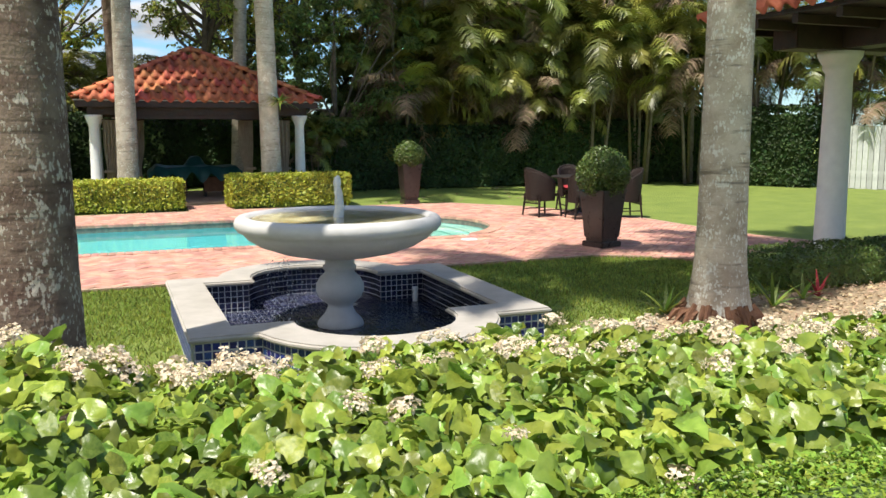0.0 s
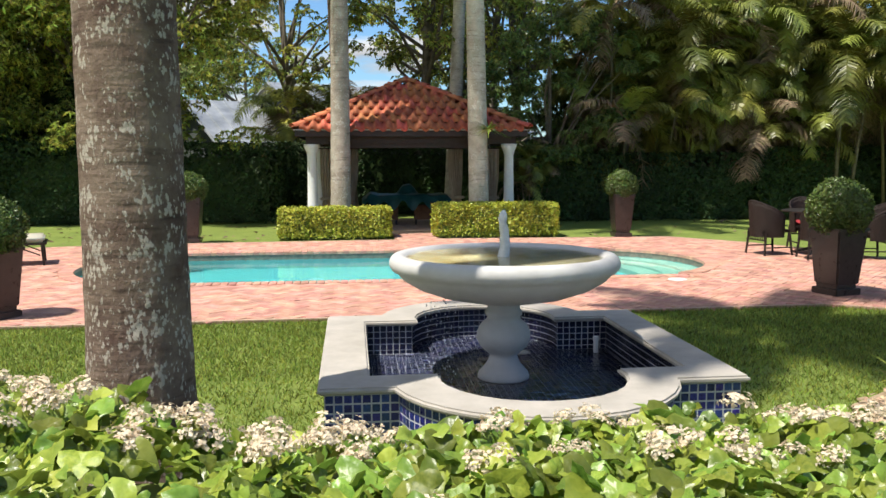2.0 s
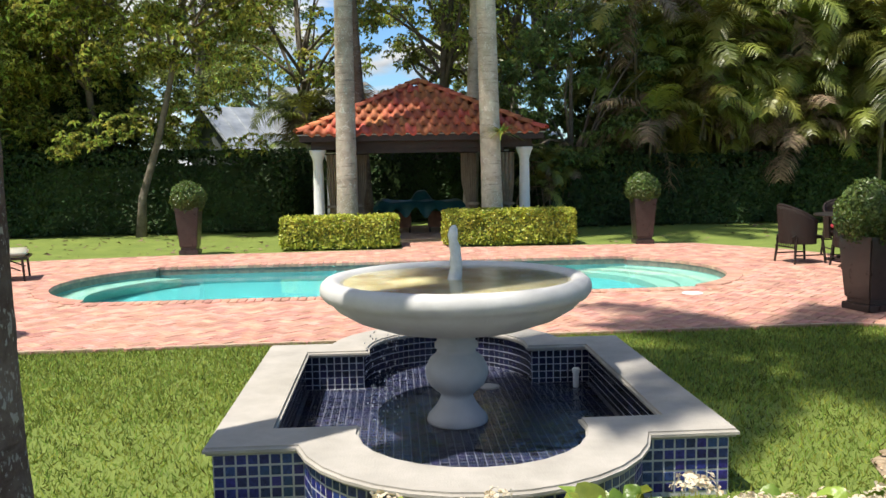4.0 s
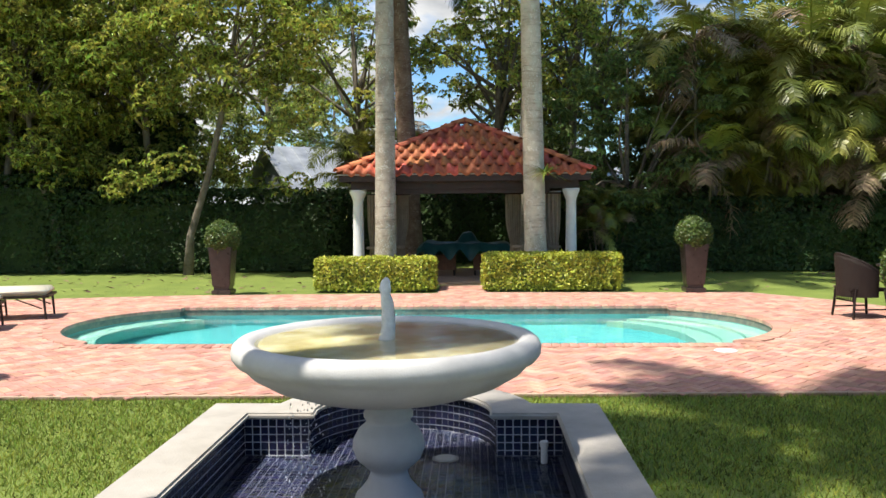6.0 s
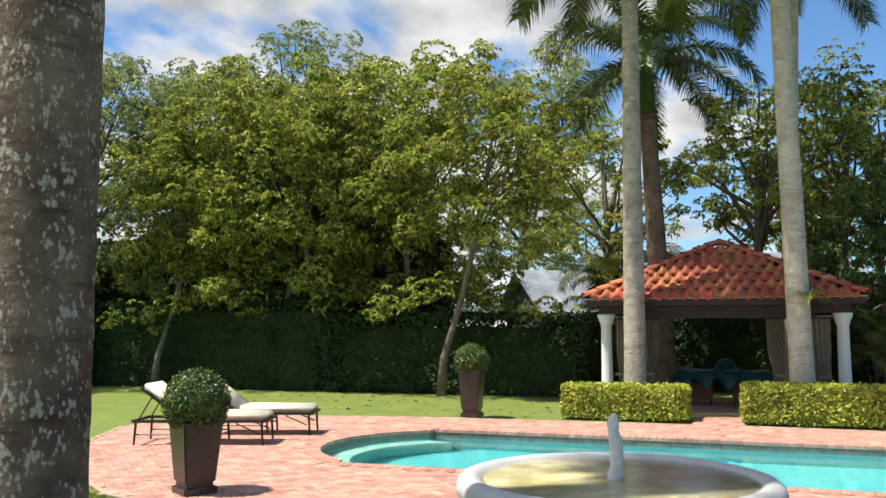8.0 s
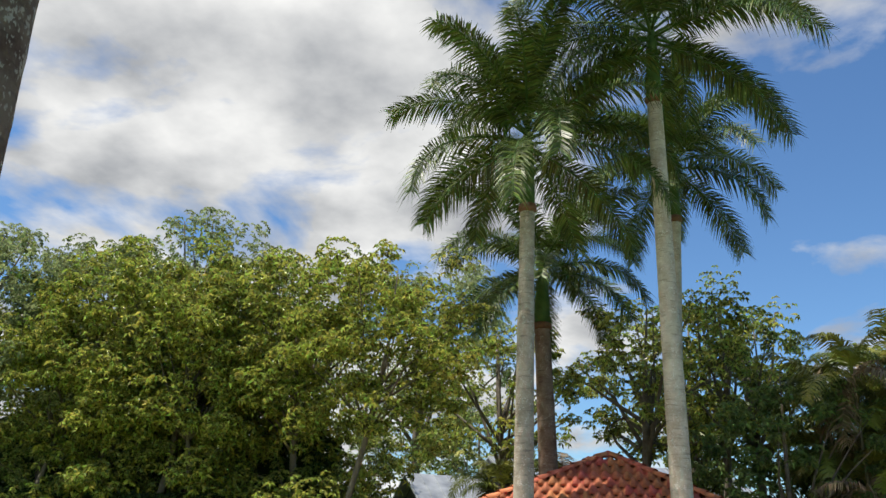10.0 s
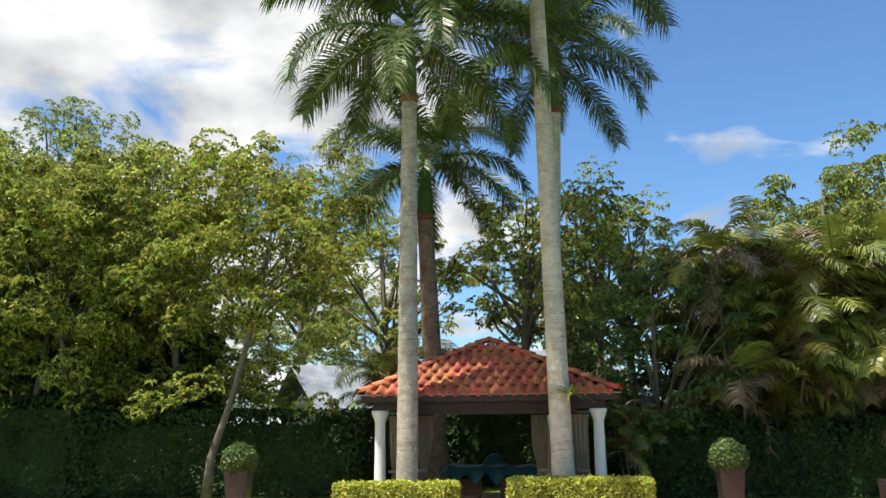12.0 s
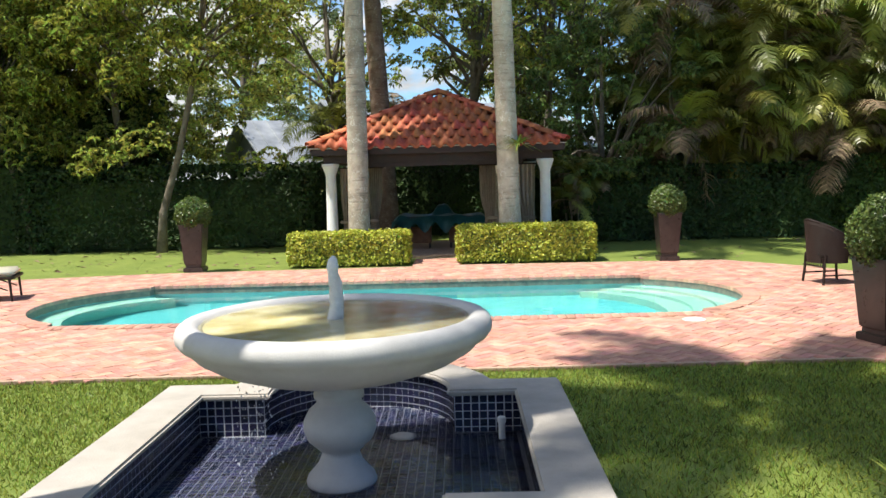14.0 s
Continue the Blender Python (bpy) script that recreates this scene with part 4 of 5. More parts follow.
def build_hedge(name, label, x0, x1, y0, y1, z1, count, size, mat, core, group="", seed=0.0, rough=0.08):
    cx, cy = (x0 + x1) / 2, (y0 + y1) / 2
    t = thing(name, (cx, cy, 0), label, "hedge", group)
    ins = 0.05 + 0.6 * rough
    # Solid block; under golden and lime leaves its darker colour stands for inner shade.
    part("core", box(x0 - cx + ins, x1 - cx - ins, y0 - cy + ins, y1 - cy - ins, 0.0, z1 - ins, bevel=0.05), core, t, "solid dark block in place of the shaded inside")
    part("foliage", hedge_geo(x0 - cx, x1 - cx, y0 - cy, y1 - cy, 0.02, z1, count, size, seed, rough), mat, t)
    return t


# ---- palms ----
def frond_geo(length, droop, rise, leaflets=46, leaf_len=0.55, width=0.035, plume=0.5):
    """A feather frond in the xz plane from the origin: rachis and leaflets."""
    n = 14
    pts = []
    x = z = 0.0
    ang = rise
    for k in range(n + 1):
        pts.append((x, z))
        t = k / n
        a = ang - droop * t ** 1.35
        x += math.cos(a) * length / n; z += math.sin(a) * length / n
    rach = tube([(px, 0, pz) for px, pz in pts], [0.028 * (1 - 0.85 * k / n) + 0.003 for k in range(n + 1)], 5)
    v, f = [], []
    for k in range(leaflets):
        t = 0.14 + 0.86 * (k + 0.5) / leaflets
        i = min(int(t * n), n - 1); u = t * n - i
        px = pts[i][0] * (1 - u) + pts[i + 1][0] * u; pz = pts[i][1] * (1 - u) + pts[i + 1][1] * u
        d = Vector((pts[i + 1][0] - pts[i][0], 0, pts[i + 1][1] - pts[i][1])).normalized()
        L = leaf_len * (0.45 + 0.9 * math.sin(math.pi * min(1, t * 0.9 + 0.1)) ** 0.7) * random.uniform(0.85, 1.15)
        for s in (-1, 1):
            nrm = Vector((-d.z, 0, d.x))
            out = (d * 0.55 + Vector((0, s, 0)) + nrm * random.uniform(-plume, plume) * 0.8).normalized()
            tip = Vector((px, 0, pz)) + out * L + Vector((0, 0, -0.42 * L))
            mid = Vector((px, 0, pz)) + out * L * 0.5 + Vector((0, 0, -0.03 * L))
            wv = d * width
            b = Vector((px, 0, pz))
            o = len(v)
            v += [tuple(b - wv * 0.5), tuple(b + wv * 0.5), tuple(mid - wv * 0.5), tuple(mid + wv * 0.5), tuple(tip)]
            f += [(o, o + 1, o + 3, o + 2), (o + 2, o + 3, o + 4)]
    return (v, f), rach


def plume_geo(length, droop, rise, leaflets=70, leaf_len=0.62, width=0.042):
    """A royal palm's bottle-brush frond: leaflets stand off the rachis in four ranks and hang at their tips."""
    n = 14
    pts, x, z = [], 0.0, 0.0
    for k in range(n + 1):
        pts.append((x, z))
        a = rise - droop * (k / n) ** 1.5
        x += math.cos(a) * length / n; z += math.sin(a) * length / n
    rach = tube([(px, 0, pz) for px, pz in pts], [0.034 * (1 - 0.85 * k / n) + 0.004 for k in range(n + 1)], 5)
    v, f = [], []
    for k in range(leaflets):
        t = 0.12 + 0.88 * (k + 0.5) / leaflets
        i = min(int(t * n), n - 1); u = t * n - i
        b = Vector((pts[i][0] * (1 - u) + pts[i + 1][0] * u, 0, pts[i][1] * (1 - u) + pts[i + 1][1] * u))
        d = Vector((pts[i + 1][0] - pts[i][0], 0, pts[i + 1][1] - pts[i][1])).normalized()
        nrm = Vector((-d.z, 0, d.x))
        grow = leaf_len * (0.5 + 0.5 * math.sin(math.pi * min(1.0, 0.12 + t * 0.8)))
        for s in (-1, 1):
            for e in (0.5, -0.35):
                e += random.uniform(-0.3, 0.3)
                L = grow * random.uniform(0.8, 1.15)
                out = (d * (0.45 + 0.5 * t * t) + Vector((0, s * math.cos(e), 0)) + nrm * math.sin(e)).normalized()
                mid = b + out * L * 0.55 + Vector((0, 0, -0.03 * L))
                tip = b + out * L + Vector((0, 0, -0.34 * L))
                w = d * width * 0.5
                o = len(v)
                v += [tuple(b - w * 0.7), tuple(b + w * 0.7), tuple(mid - w), tuple(mid + w), tuple(tip)]
                f += [(o, o + 1, o + 3, o + 2), (o + 2, o + 3, o + 4)]
    return (v, f), rach


def place(geo, m):
    return [tuple(m @ Vector(p)) for p in geo[0]], geo[1]


def build_royal_palm(x, y, lean_x, lean_y, r, band_z, label, fronds=15, length=3.5, seed=1, bark=None, flare=1.25, turn=0):
    random.seed(seed)
    t = thing("royal_palm", (x, y, 0), label, "palm tree", group="royal palms")
    n = int(band_z / 0.085)
    pts, rad = [], []
    for k in range(n + 1):
        z = band_z * k / n
        s = z / band_z
        pts.append((lean_x * s, lean_y * s, z))
        rad.append(r * (flare if k == 0 else 1 + (flare - 1) * math.exp(-z / 0.25)) * (1 - 0.30 * s) * (1 + (0.014 if k % 4 == 0 else 0.0) + 0.02 * noise.noise((seed, 0, z * 0.8))))
    part("trunk", tube(pts, rad, 22), bark or PALM_BARK, t, "smooth grey ringed trunk", smooth=True)
    rt = rad[-1]
    top = Vector((lean_x, lean_y, band_z))
    part("old_sheath", lathe([(rt * 1.0, band_z - 0.10), (rt * 1.3, band_z - 0.02), (rt * 1.2, band_z + 0.08), (rt * 0.9, band_z + 0.12)], 16, lean_x, lean_y), SHEATH, t, "ragged red-brown sheath", smooth=True)
    part("crownshaft", lathe([(rt * 1.0, band_z + 0.05), (rt * 1.05, band_z + 0.4), (rt * 0.85, band_z + 1.1), (rt * 0.55, band_z + 1.7), (rt * 0.22, band_z + 2.1)], 16, lean_x, lean_y), CROWNSHAFT, t, "green crownshaft", smooth=True)
    for k in range(fronds):
        u = (k + 0.5) / fronds
        rise = radians(76 - 95 * u ** 0.9 + random.uniform(-7, 7))
        droop = radians(48 + 34 * math.sin(math.pi * u) + 16 * random.random())
        lf, rc = plume_geo(length * random.uniform(0.9, 1.08) * (0.86 + 0.16 * math.sin(math.pi * u)), droop, rise)
        m = Matrix.Translation(top + Vector((0, 0, 1.95 - 0.5 * u))) @ pose(0, 0, 0, 0, 0, turn + k * 137.5 + random.uniform(-12, 12)) @ pose(0, 0, 0, random.uniform(-14, 14), 0, 0)
        fr = part("frond", place(lf, m), FROND, t, "arching dark green feather frond")
        part("stalk", place(rc, m), CROWNSHAFT, fr, smooth=True)
    return t

# ---- things: assembly ----
build_deck()
build_pool()
build_fountain()
build_gazebo()
pl = build_planter(0.315)
pl.location = (-4.25, 11.0, 0.012)
copy_thing(pl, pose(4.50, 11.0, 0.012))
pl = build_planter(0.40, 1.2)
pl.matrix_basis = pose(4.68, 3.36, 0.012, 0, 0, 16) @ Matrix.Scale(0.90, 4)
copy_thing(pl, pose(-4.78, 2.98, 0.012, 0, 0, -32) @ Matrix.Scale(0.92, 4))

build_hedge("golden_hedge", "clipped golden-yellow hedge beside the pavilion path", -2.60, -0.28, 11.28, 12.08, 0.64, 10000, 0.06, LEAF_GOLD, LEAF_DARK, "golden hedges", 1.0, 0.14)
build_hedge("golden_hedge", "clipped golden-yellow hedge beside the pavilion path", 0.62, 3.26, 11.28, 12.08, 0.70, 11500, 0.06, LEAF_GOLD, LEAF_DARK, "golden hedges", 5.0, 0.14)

build_royal_palm(-1.33, 12.35, 0.06, 0, 0.222, 8.49, "tall royal palm with a grey trunk before the pavilion", 22, 3.75, 11, turn=170)
build_royal_palm(1.71, 12.35, -0.21, 0, 0.225, 10.92, "tall royal palm with a pale trunk and a tuft of epiphytes", 23, 4.2, 12, bark=PALM_CREAM)
build_royal_palm(-1.20, 18.2, -0.32, 0, 0.30, 7.3, "royal palm with reddish-brown bark behind the pavilion roof", 18, 3.6, 13, bark=BROWN_PALM, turn=60)
build_royal_palm(1.72, 17.9, 0.45, 0, 0.21, 10.2, "pale-trunked royal palm behind the pavilion roof", 17, 3.7, 14, bark=PALM_CREAM)
build_royal_palm(-2.12, -1.93, -0.10, 0.2, 0.25, 11.2, "thick lichen-spotted royal palm in the flower bed", 14, 3.0, 15, bark=LICHEN)
right_palm = build_royal_palm(3.12, -1.0, 0.0, 0.0, 0.208, 9.5, "royal palm with a scaly pale trunk in mulch", 17, 3.8, 16, bark=LICHEN_PALE, flare=1.6)
random.seed(3)
roots = []
for k in range(46):
    a = k * 0.137 + random.uniform(-0.05, 0.05)
    r0, r1 = 0.27, random.uniform(0.33, 0.44)
    roots.append(tube([(r0 * math.cos(a), r0 * math.sin(a), random.uniform(0.10, 0.17)), ((r0 + r1) / 2 * math.cos(a), (r0 + r1) / 2 * math.sin(a), 0.08), (r1 * math.cos(a), r1 * math.sin(a), -0.02)], [0.025, 0.022, 0.014], 5))
tagged(part("root_mat", join(roots), SHEATH, right_palm, "exposed dark brown rootlets"), kind="stuff")

# ---- trees and hedges at the boundary ----
def build_tree(name, label, height, crown_r, crown_z0, leaf, leaf_size, clumps, per, trunk_r, seed, bend=0.6, open_=1.0, group="boundary trees", skirt=0.0):
    """Broadleaf tree: bent tapered trunk, limbs to the clumps, crown of leaf clumps with gaps."""
    random.seed(seed)
    g = np.random.default_rng(seed)
    t = thing(name, (0, 0, 0), label, "tree", group)
    cz, rz = (height + crown_z0) / 2, (height - crown_z0) / 2
    fork = Vector((bend * 0.6, 0, crown_z0 * 0.95))
    pts = [(0, 0, -0.05), (0.05 * bend, 0.02, 0.25 * fork.z), (0.35 * bend, 0.05, 0.62 * fork.z), tuple(fork), (bend * 0.9, 0.1, cz), (bend, 0.0, height - 0.6)]
    part("trunk", tube(pts, [trunk_r * 1.5, trunk_r, trunk_r * 0.85, trunk_r * 0.75, trunk_r * 0.45, trunk_r * 0.12], 10), BARK, t, "bent grey-brown trunk", smooth=True)
    centres = []
    while len(centres) < clumps:
        d = g.normal(size=3); d /= np.linalg.norm(d)
        k = g.uniform(0.45, 1.0) ** 0.6
        lump = 1 + 0.28 * noise.noise(Vector(d) * 1.7 + Vector((seed, 0, 0)))
        c = np.array([bend * 0.8 + d[0] * crown_r * k * lump, d[1] * crown_r * k * lump * 0.9, cz + d[2] * rz * k * lump])
        centres.append(c)
    centres = np.array(centres)
    limbs = []
    for k in range(0, clumps, max(1, clumps // 14)):
        c = Vector(centres[k])
        u = random.uniform(0.0, 0.6)
        a = fork.lerp(Vector((bend, 0, cz)), u) if c.z > fork.z else fork * random.uniform(0.75, 1)
        mid = a.lerp(c, 0.5) + Vector((random.uniform(-0.25, 0.25), random.uniform(-0.25, 0.25), random.uniform(0.0, 0.4)))
        limbs.append((a, mid, c))
    for a, mid, c in limbs:
        part("limb", tube([a, a.lerp(mid, 0.5), mid, mid.lerp(c, 0.5) + Vector((0, 0, 0.05)), c], [trunk_r * 0.42, trunk_r * 0.34, trunk_r * 0.25, trunk_r * 0.15, 0.012], 6), BARK, t, smooth=True)
    # a thin ragged skirt of shaded clumps below the crown
    low = int(clumps * skirt)
    ang, rad = g.uniform(0, 6.283, low), crown_r * g.uniform(0.25, 0.95, low)
    below = np.stack([bend * 0.6 + rad * np.cos(ang), rad * np.sin(ang) * 0.8, g.uniform(min(2.1, crown_z0), crown_z0 + 0.6, low)], 1)
    centres = np.concatenate([centres, below])
    clumps += low
    per = per // 8
    n = clumps * per
    idx = np.repeat(np.arange(clumps), per)
    spread = g.uniform(0.30, 0.62, clumps)[idx] * open_
    d = g.normal(size=(n, 3)); d /= np.linalg.norm(d, axis=1, keepdims=True)
    rr = g.uniform(0.25, 1.0, n) ** 0.5
    off = d * (rr * spread)[:, None] * np.array([1.25, 1.25, 0.75])
    P = centres[idx] + off
    out = d * 0.55 + np.array([-0.1, -0.15, 0.8]) + g.normal(0, 0.35, (n, 3))
    part("crown", scatter(ROSETTE, P, basis(out, g.normal(size=(n, 3))), g.uniform(0.7, 1.3, n) * leaf_size), leaf, t)
    return t


def build_areca(seed, stems, hmin, hmax):
    random.seed(seed)
    t = thing("areca_palm", (0, 0, 0), "clump of areca palms with yellow-green fronds on bare stems", "palm", "areca palms")
    for k in range(stems):
        a = random.uniform(0, 6.28); r = random.uniform(0.1, 0.75)
        h = random.uniform(hmin, hmax)
        bx, by = math.cos(a) * r, math.sin(a) * r
        tx, ty = bx * 2.0, by * 2.0
        part("stem", tube([(bx, by, 0), ((bx + tx) / 2 * 0.95, (by + ty) / 2 * 0.95, h * 0.5), (tx, ty, h)], [0.055, 0.045, 0.035], 7), STEM if k % 2 else BARK, t, smooth=True)
        m = random.randint(7, 9)
        for j in range(m):
            u = (j + 0.5) / m
            lf, rc = frond_geo(random.uniform(1.4, 2.1), radians(random.uniform(75, 125)), radians(84 - 88 * u + random.uniform(-10, 10)), 36, 0.42, 0.04, 0.35)
            M = Matrix.Translation((tx, ty, h + 0.1 - 0.2 * u)) @ pose(0, 0, 0, 0, 0, j * 137.5 + k * 40)
            old = random.random() < 0.12 * (u > 0.6) + 0.05
            part("dry_frond" if old else "frond", join([place(lf, M), place(rc, M)]), FROND_DRY if old else FROND_Y, t, "hanging dry brown frond" if old else "")
        if random.random() < 0.7:
            lf, rc = frond_geo(1.6, radians(60), radians(-50), 28, 0.40, 0.03, 0.9)
            M = Matrix.Translation((tx, ty, h - 0.2)) @ pose(0, 0, 0, 0, 0, random.uniform(180, 360))
            part("dry_frond", place(lf, M), FROND_DRY, t, "hanging dry brown frond")
    return t


def spread(proto, spots):
    """First spot for the prototype itself, the rest as copies: (x, y, scale, turn)."""
    for k, (x, y, s, a) in enumerate(spots):
        m = pose(x, y, 0, 0, 0, a) @ Matrix.Scale(s, 4)
        if k == 0:
            proto.matrix_basis = m
        else:
            copy_thing(proto, m)


light_a = build_tree("broadleaf_tree", "leaning tree with light yellow-green drooping leaves", 8.9, 2.7, 4.0, LEAF_LIGHT, 0.135, 95, 250, 0.095, 21, 1.5, 1.0, skirt=0.1)
light_b = build_tree("broadleaf_tree", "light green tree with a forked trunk at the lawn's edge", 8.7, 2.9, 3.2, LEAF_LIGHT, 0.135, 95, 250, 0.11, 22, -0.6, 1.0, skirt=0.18)
mid_a = build_tree("broadleaf_tree", "tall mid-green tree behind the clipped boundary hedge", 9.0, 3.1, 2.6, LEAF_MID, 0.15, 92, 230, 0.15, 23, 0.5, 1.0, skirt=0.15)
grey_a = build_tree("broadleaf_tree", "fine-leaved grey-green tree behind the boundary hedge", 9.0, 3.1, 2.4, LEAF_GREY, 0.11, 100, 260, 0.16, 24, 0.3)
dark_a = build_tree("mango_tree", "dense dark green mango tree beside the pavilion", 8.6, 3.3, 1.2, LEAF_DARK, 0.21, 100, 180, 0.16, 25, 0.1)
open_a = build_tree("broadleaf_tree", "open-crowned tree with bare limbs showing sky", 8.6, 3.0, 3.6, LEAF_LIGHT, 0.15, 46, 150, 0.16, 26, -0.7)
spread(light_a, [(-6.55, 15.75, 1.0, 0), (-10.0, 16.4, 0.95, 165), (-15.3, 15.8, 0.9, 60)])
spread(light_b, [(-7.9, 17.9, 1.12, 20), (-12.0, 17.0, 1.0, 200), (-10.4, 18.4, 1.02, 290), (-13.9, 17.8, 1.0, 90)])
spread(grey_a, [(-14.6, 18.6, 1.12, 0), (-14.0, 22.5, 1.25, 80), (-9.5, 38.0, 1.6, 160), (-18.6, 16.0, 1.1, 240), (-22.0, 12.5, 1.1, 30), (-17.0, 21.0, 1.15, 300)])
spread(mid_a, [(-12.6, 20.0, 1.12, 0), (-17.2, 22.5, 1.2, 120), (-21.5, 18.0, 1.2, 220), (-8.6, 18.4, 0.45, 80), (-11.4, 17.8, 0.5, 130), (-15.6, 17.4, 0.5, 250), (9.8, 20.4, 0.93, 40), (13.6, 20.6, 1.05, 160), (17.5, 17.5, 1.0, 300), (21.0, 13.0, 1.0, 10), (2.6, 23.0, 0.95, 70), (-9.2, 23.0, 0.62, 15), (-5.5, 34.0, 0.8, 200), (21.5, 10.0, 0.8, 130)])
spread(dark_a, [(4.2, 16.5, 0.70, 0), (5.3, 17.6, 0.74, 100), (-9.4, 19.6, 0.46, 200), (-20.0, 17.0, 0.6, 200), (-22.5, 14.5, 0.6, 260), (-24.0, 10.0, 0.7, 30), (1.8, 27.0, 0.5, 90), (-6.0, 35.0, 0.8, 120), (-9.5, 28.0, 0.62, 210), (-12.0, 25.0, 0.6, 320), (0.5, 36.0, 0.8, 10), (11.5, 19.4, 0.7, 50), (15.5, 17.6, 0.75, 10)])
spread(open_a, [(-2.6, 21.5, 0.98, 0), (0.9, 20.4, 1.04, 130), (3.2, 20.0, 1.04, 250), (4.8, 22.5, 1.08, 40)])
areca_a, areca_b, areca_c = build_areca(31, 11, 2.6, 6.0), build_areca(32, 10, 3.2, 6.4), build_areca(33, 9, 1.2, 3.6)
spread(areca_a, [(6.2, 16.8, 0.98, 0), (9.0, 16.6, 1.0, 70), (12.2, 16.3, 1.02, 140), (15.2, 14.9, 1.0, 210), (18.5, 12.2, 0.95, 30), (10.4, 17.6, 1.05, 190)])
spread(areca_b, [(7.6, 16.9, 0.98, 0), (10.7, 16.5, 1.0, 90), (13.8, 15.8, 1.0, 180), (8.4, 17.8, 1.02, 250), (16.6, 13.8, 0.95, 20), (12.6, 17.4, 1.05, 300)])
spread(areca_c, [(6.8, 16.9, 0.95, 0), (3.6, 15.9, 0.5, 50), (9.9, 17.0, 0.95, 100), (-2.3, 22.0, 1.0, 20), (8.2, 17.0, 0.9, 160), (11.6, 16.8, 0.95, 220)])


def build_boundary():
    """The long hedge along the back and round both sides, darkened in colour for shade."""
    runs = [(-19.0, -10.0), (-10.0, -3.2), (-3.2, 3.6), (3.5, 10.0), (10.0, 16.0)]
    for k, (x0, x1) in enumerate(runs):
        y0 = 16.1 if k in (0, 1) else (18.9 if k == 2 else 15.6)
        x0, x1 = x0 - 0.3, x1 + 0.3
        t = build_hedge("boundary_hedge", "tall clipped hedge behind the lawn, tree shade in its leaf colour", x0, x1, y0, y0 + 1.3, (2.5, 2.05, 2.1, 1.75, 1.9)[k], 13000, 0.11, HEDGE_SHADED, HEDGE_SHADED, "boundary hedge", 10.0 + k, 0.5)
    for x0, x1, y0, z in ((-25.0, -16.0, 18.4, 4.6), (-16.0, -7.6, 18.6, 4.2), (5.2, 17.0, 19.2, 4.2)):
        build_hedge("shrubbery", "dense unclipped shrubs under the trees, leaf colour darkened for shade", x0, x1, y0, y0 + 1.2, z, 15000, 0.17, HEDGE_SHADED, HEDGE_SHADED, "understory", x0, 0.75)
    for x, y, a, h in ((-20.5, 11.5, 62, 5.0), (16.0, 14.3, -60, 2.6)):
        t = build_hedge("boundary_hedge", "tall clipped hedge beside the lawn, tree shade in its leaf colour", -h, h, -0.6, 0.6, 2.3, 9000, 0.12, HEDGE_SHADED, HEDGE_SHADED, "boundary hedge", 20.0 + x, 0.3)
        t.matrix_basis = pose(x, y, 0, 0, 0, a)


build_boundary()


# ---- neighbour's house, fence ----
def build_house():
    h = thing("house", (-4.4, 28, 0), "neighbouring grey-green house with ribbed metal gable roofs", "house")
    for name, cx, hw, ez, rz, y0, y1 in (("front", -7.25, 2.5, 2.25, 3.8, 24.0, 26.0), ("main", -6.1, 3.1, 2.75, 4.45, 26.2, 34.0)):
        x = cx + 6.6
        y0 -= 28; y1 -= 28
        v = [(x - hw + 0.25, y0, 0), (x + hw - 0.25, y0, 0), (x + hw - 0.25, y0, ez), (x, y0, rz - 0.12), (x - hw + 0.25, y0, ez)]
        n = len(v)
        v += [(p[0], y1, p[2]) for p in v]
        f = [tuple(range(n)), tuple(range(n, 2 * n))[::-1]] + [(k, n + k, n + (k + 1) % n, (k + 1) % n) for k in range(n)]
        part(name + "_wall", (v, f), HOUSE_WALL, h, "grey-green gable wall, tree shade put into its colour")
        for s in (-1, 1):
            a, b = Vector((x, 0, rz)), Vector((x + s * (hw + 0.12), 0, ez - 0.1))
            sl = [(a.x, y0 - 0.35, a.z), (b.x, y0 - 0.35, b.z), (b.x, y1, b.z), (a.x, y1, a.z)]
            sl += [(p[0], p[1], p[2] - 0.07) for p in sl]
            fs = [(0, 1, 2, 3), (7, 6, 5, 4), (0, 4, 5, 1), (1, 5, 6, 2), (2, 6, 7, 3), (3, 7, 4, 0)]
            part(name + "_roof", (sl, fs), METAL_ROOF, h, "weathered galvanised roof sheet")
            k = y0 - 0.3
            while k < y1:
                part("seam", tube([(a.x, k, a.z + 0.015), (b.x, k, b.z + 0.015)], [0.02, 0.02], 5), METAL_ROOF, h)
                k += 0.42
    return h


def build_fence():
    f = thing("wooden_fence", (18.75, 9.3, 0), "weathered white board fence beyond the lawn", "fence")
    bm = mesh("board", *(lambda b: (b[0], b[1]))(prism([(-0.065, -0.012), (0.065, -0.012), (0.065, 0.012), (-0.065, 0.012)], 0, 1.75)), FENCE)
    for k in range(36):
        part("board", bm, FENCE, f, at=(-2.4 + k * 0.145, 0, random.uniform(-0.02, 0.0)))
    for z in (0.4, 1.35):
        part("rail", box(-2.5, 2.8, 0.014, 0.06, z, z + 0.09), FENCE, f)
    f.rotation_euler = (0, 0, radians(-61))


house = build_house()
house.location, house.rotation_euler, house.scale = (-2.2, 27.4, 0), (0, 0, radians(-60)), (1.2, 1.2, 1.0)
build_fence()


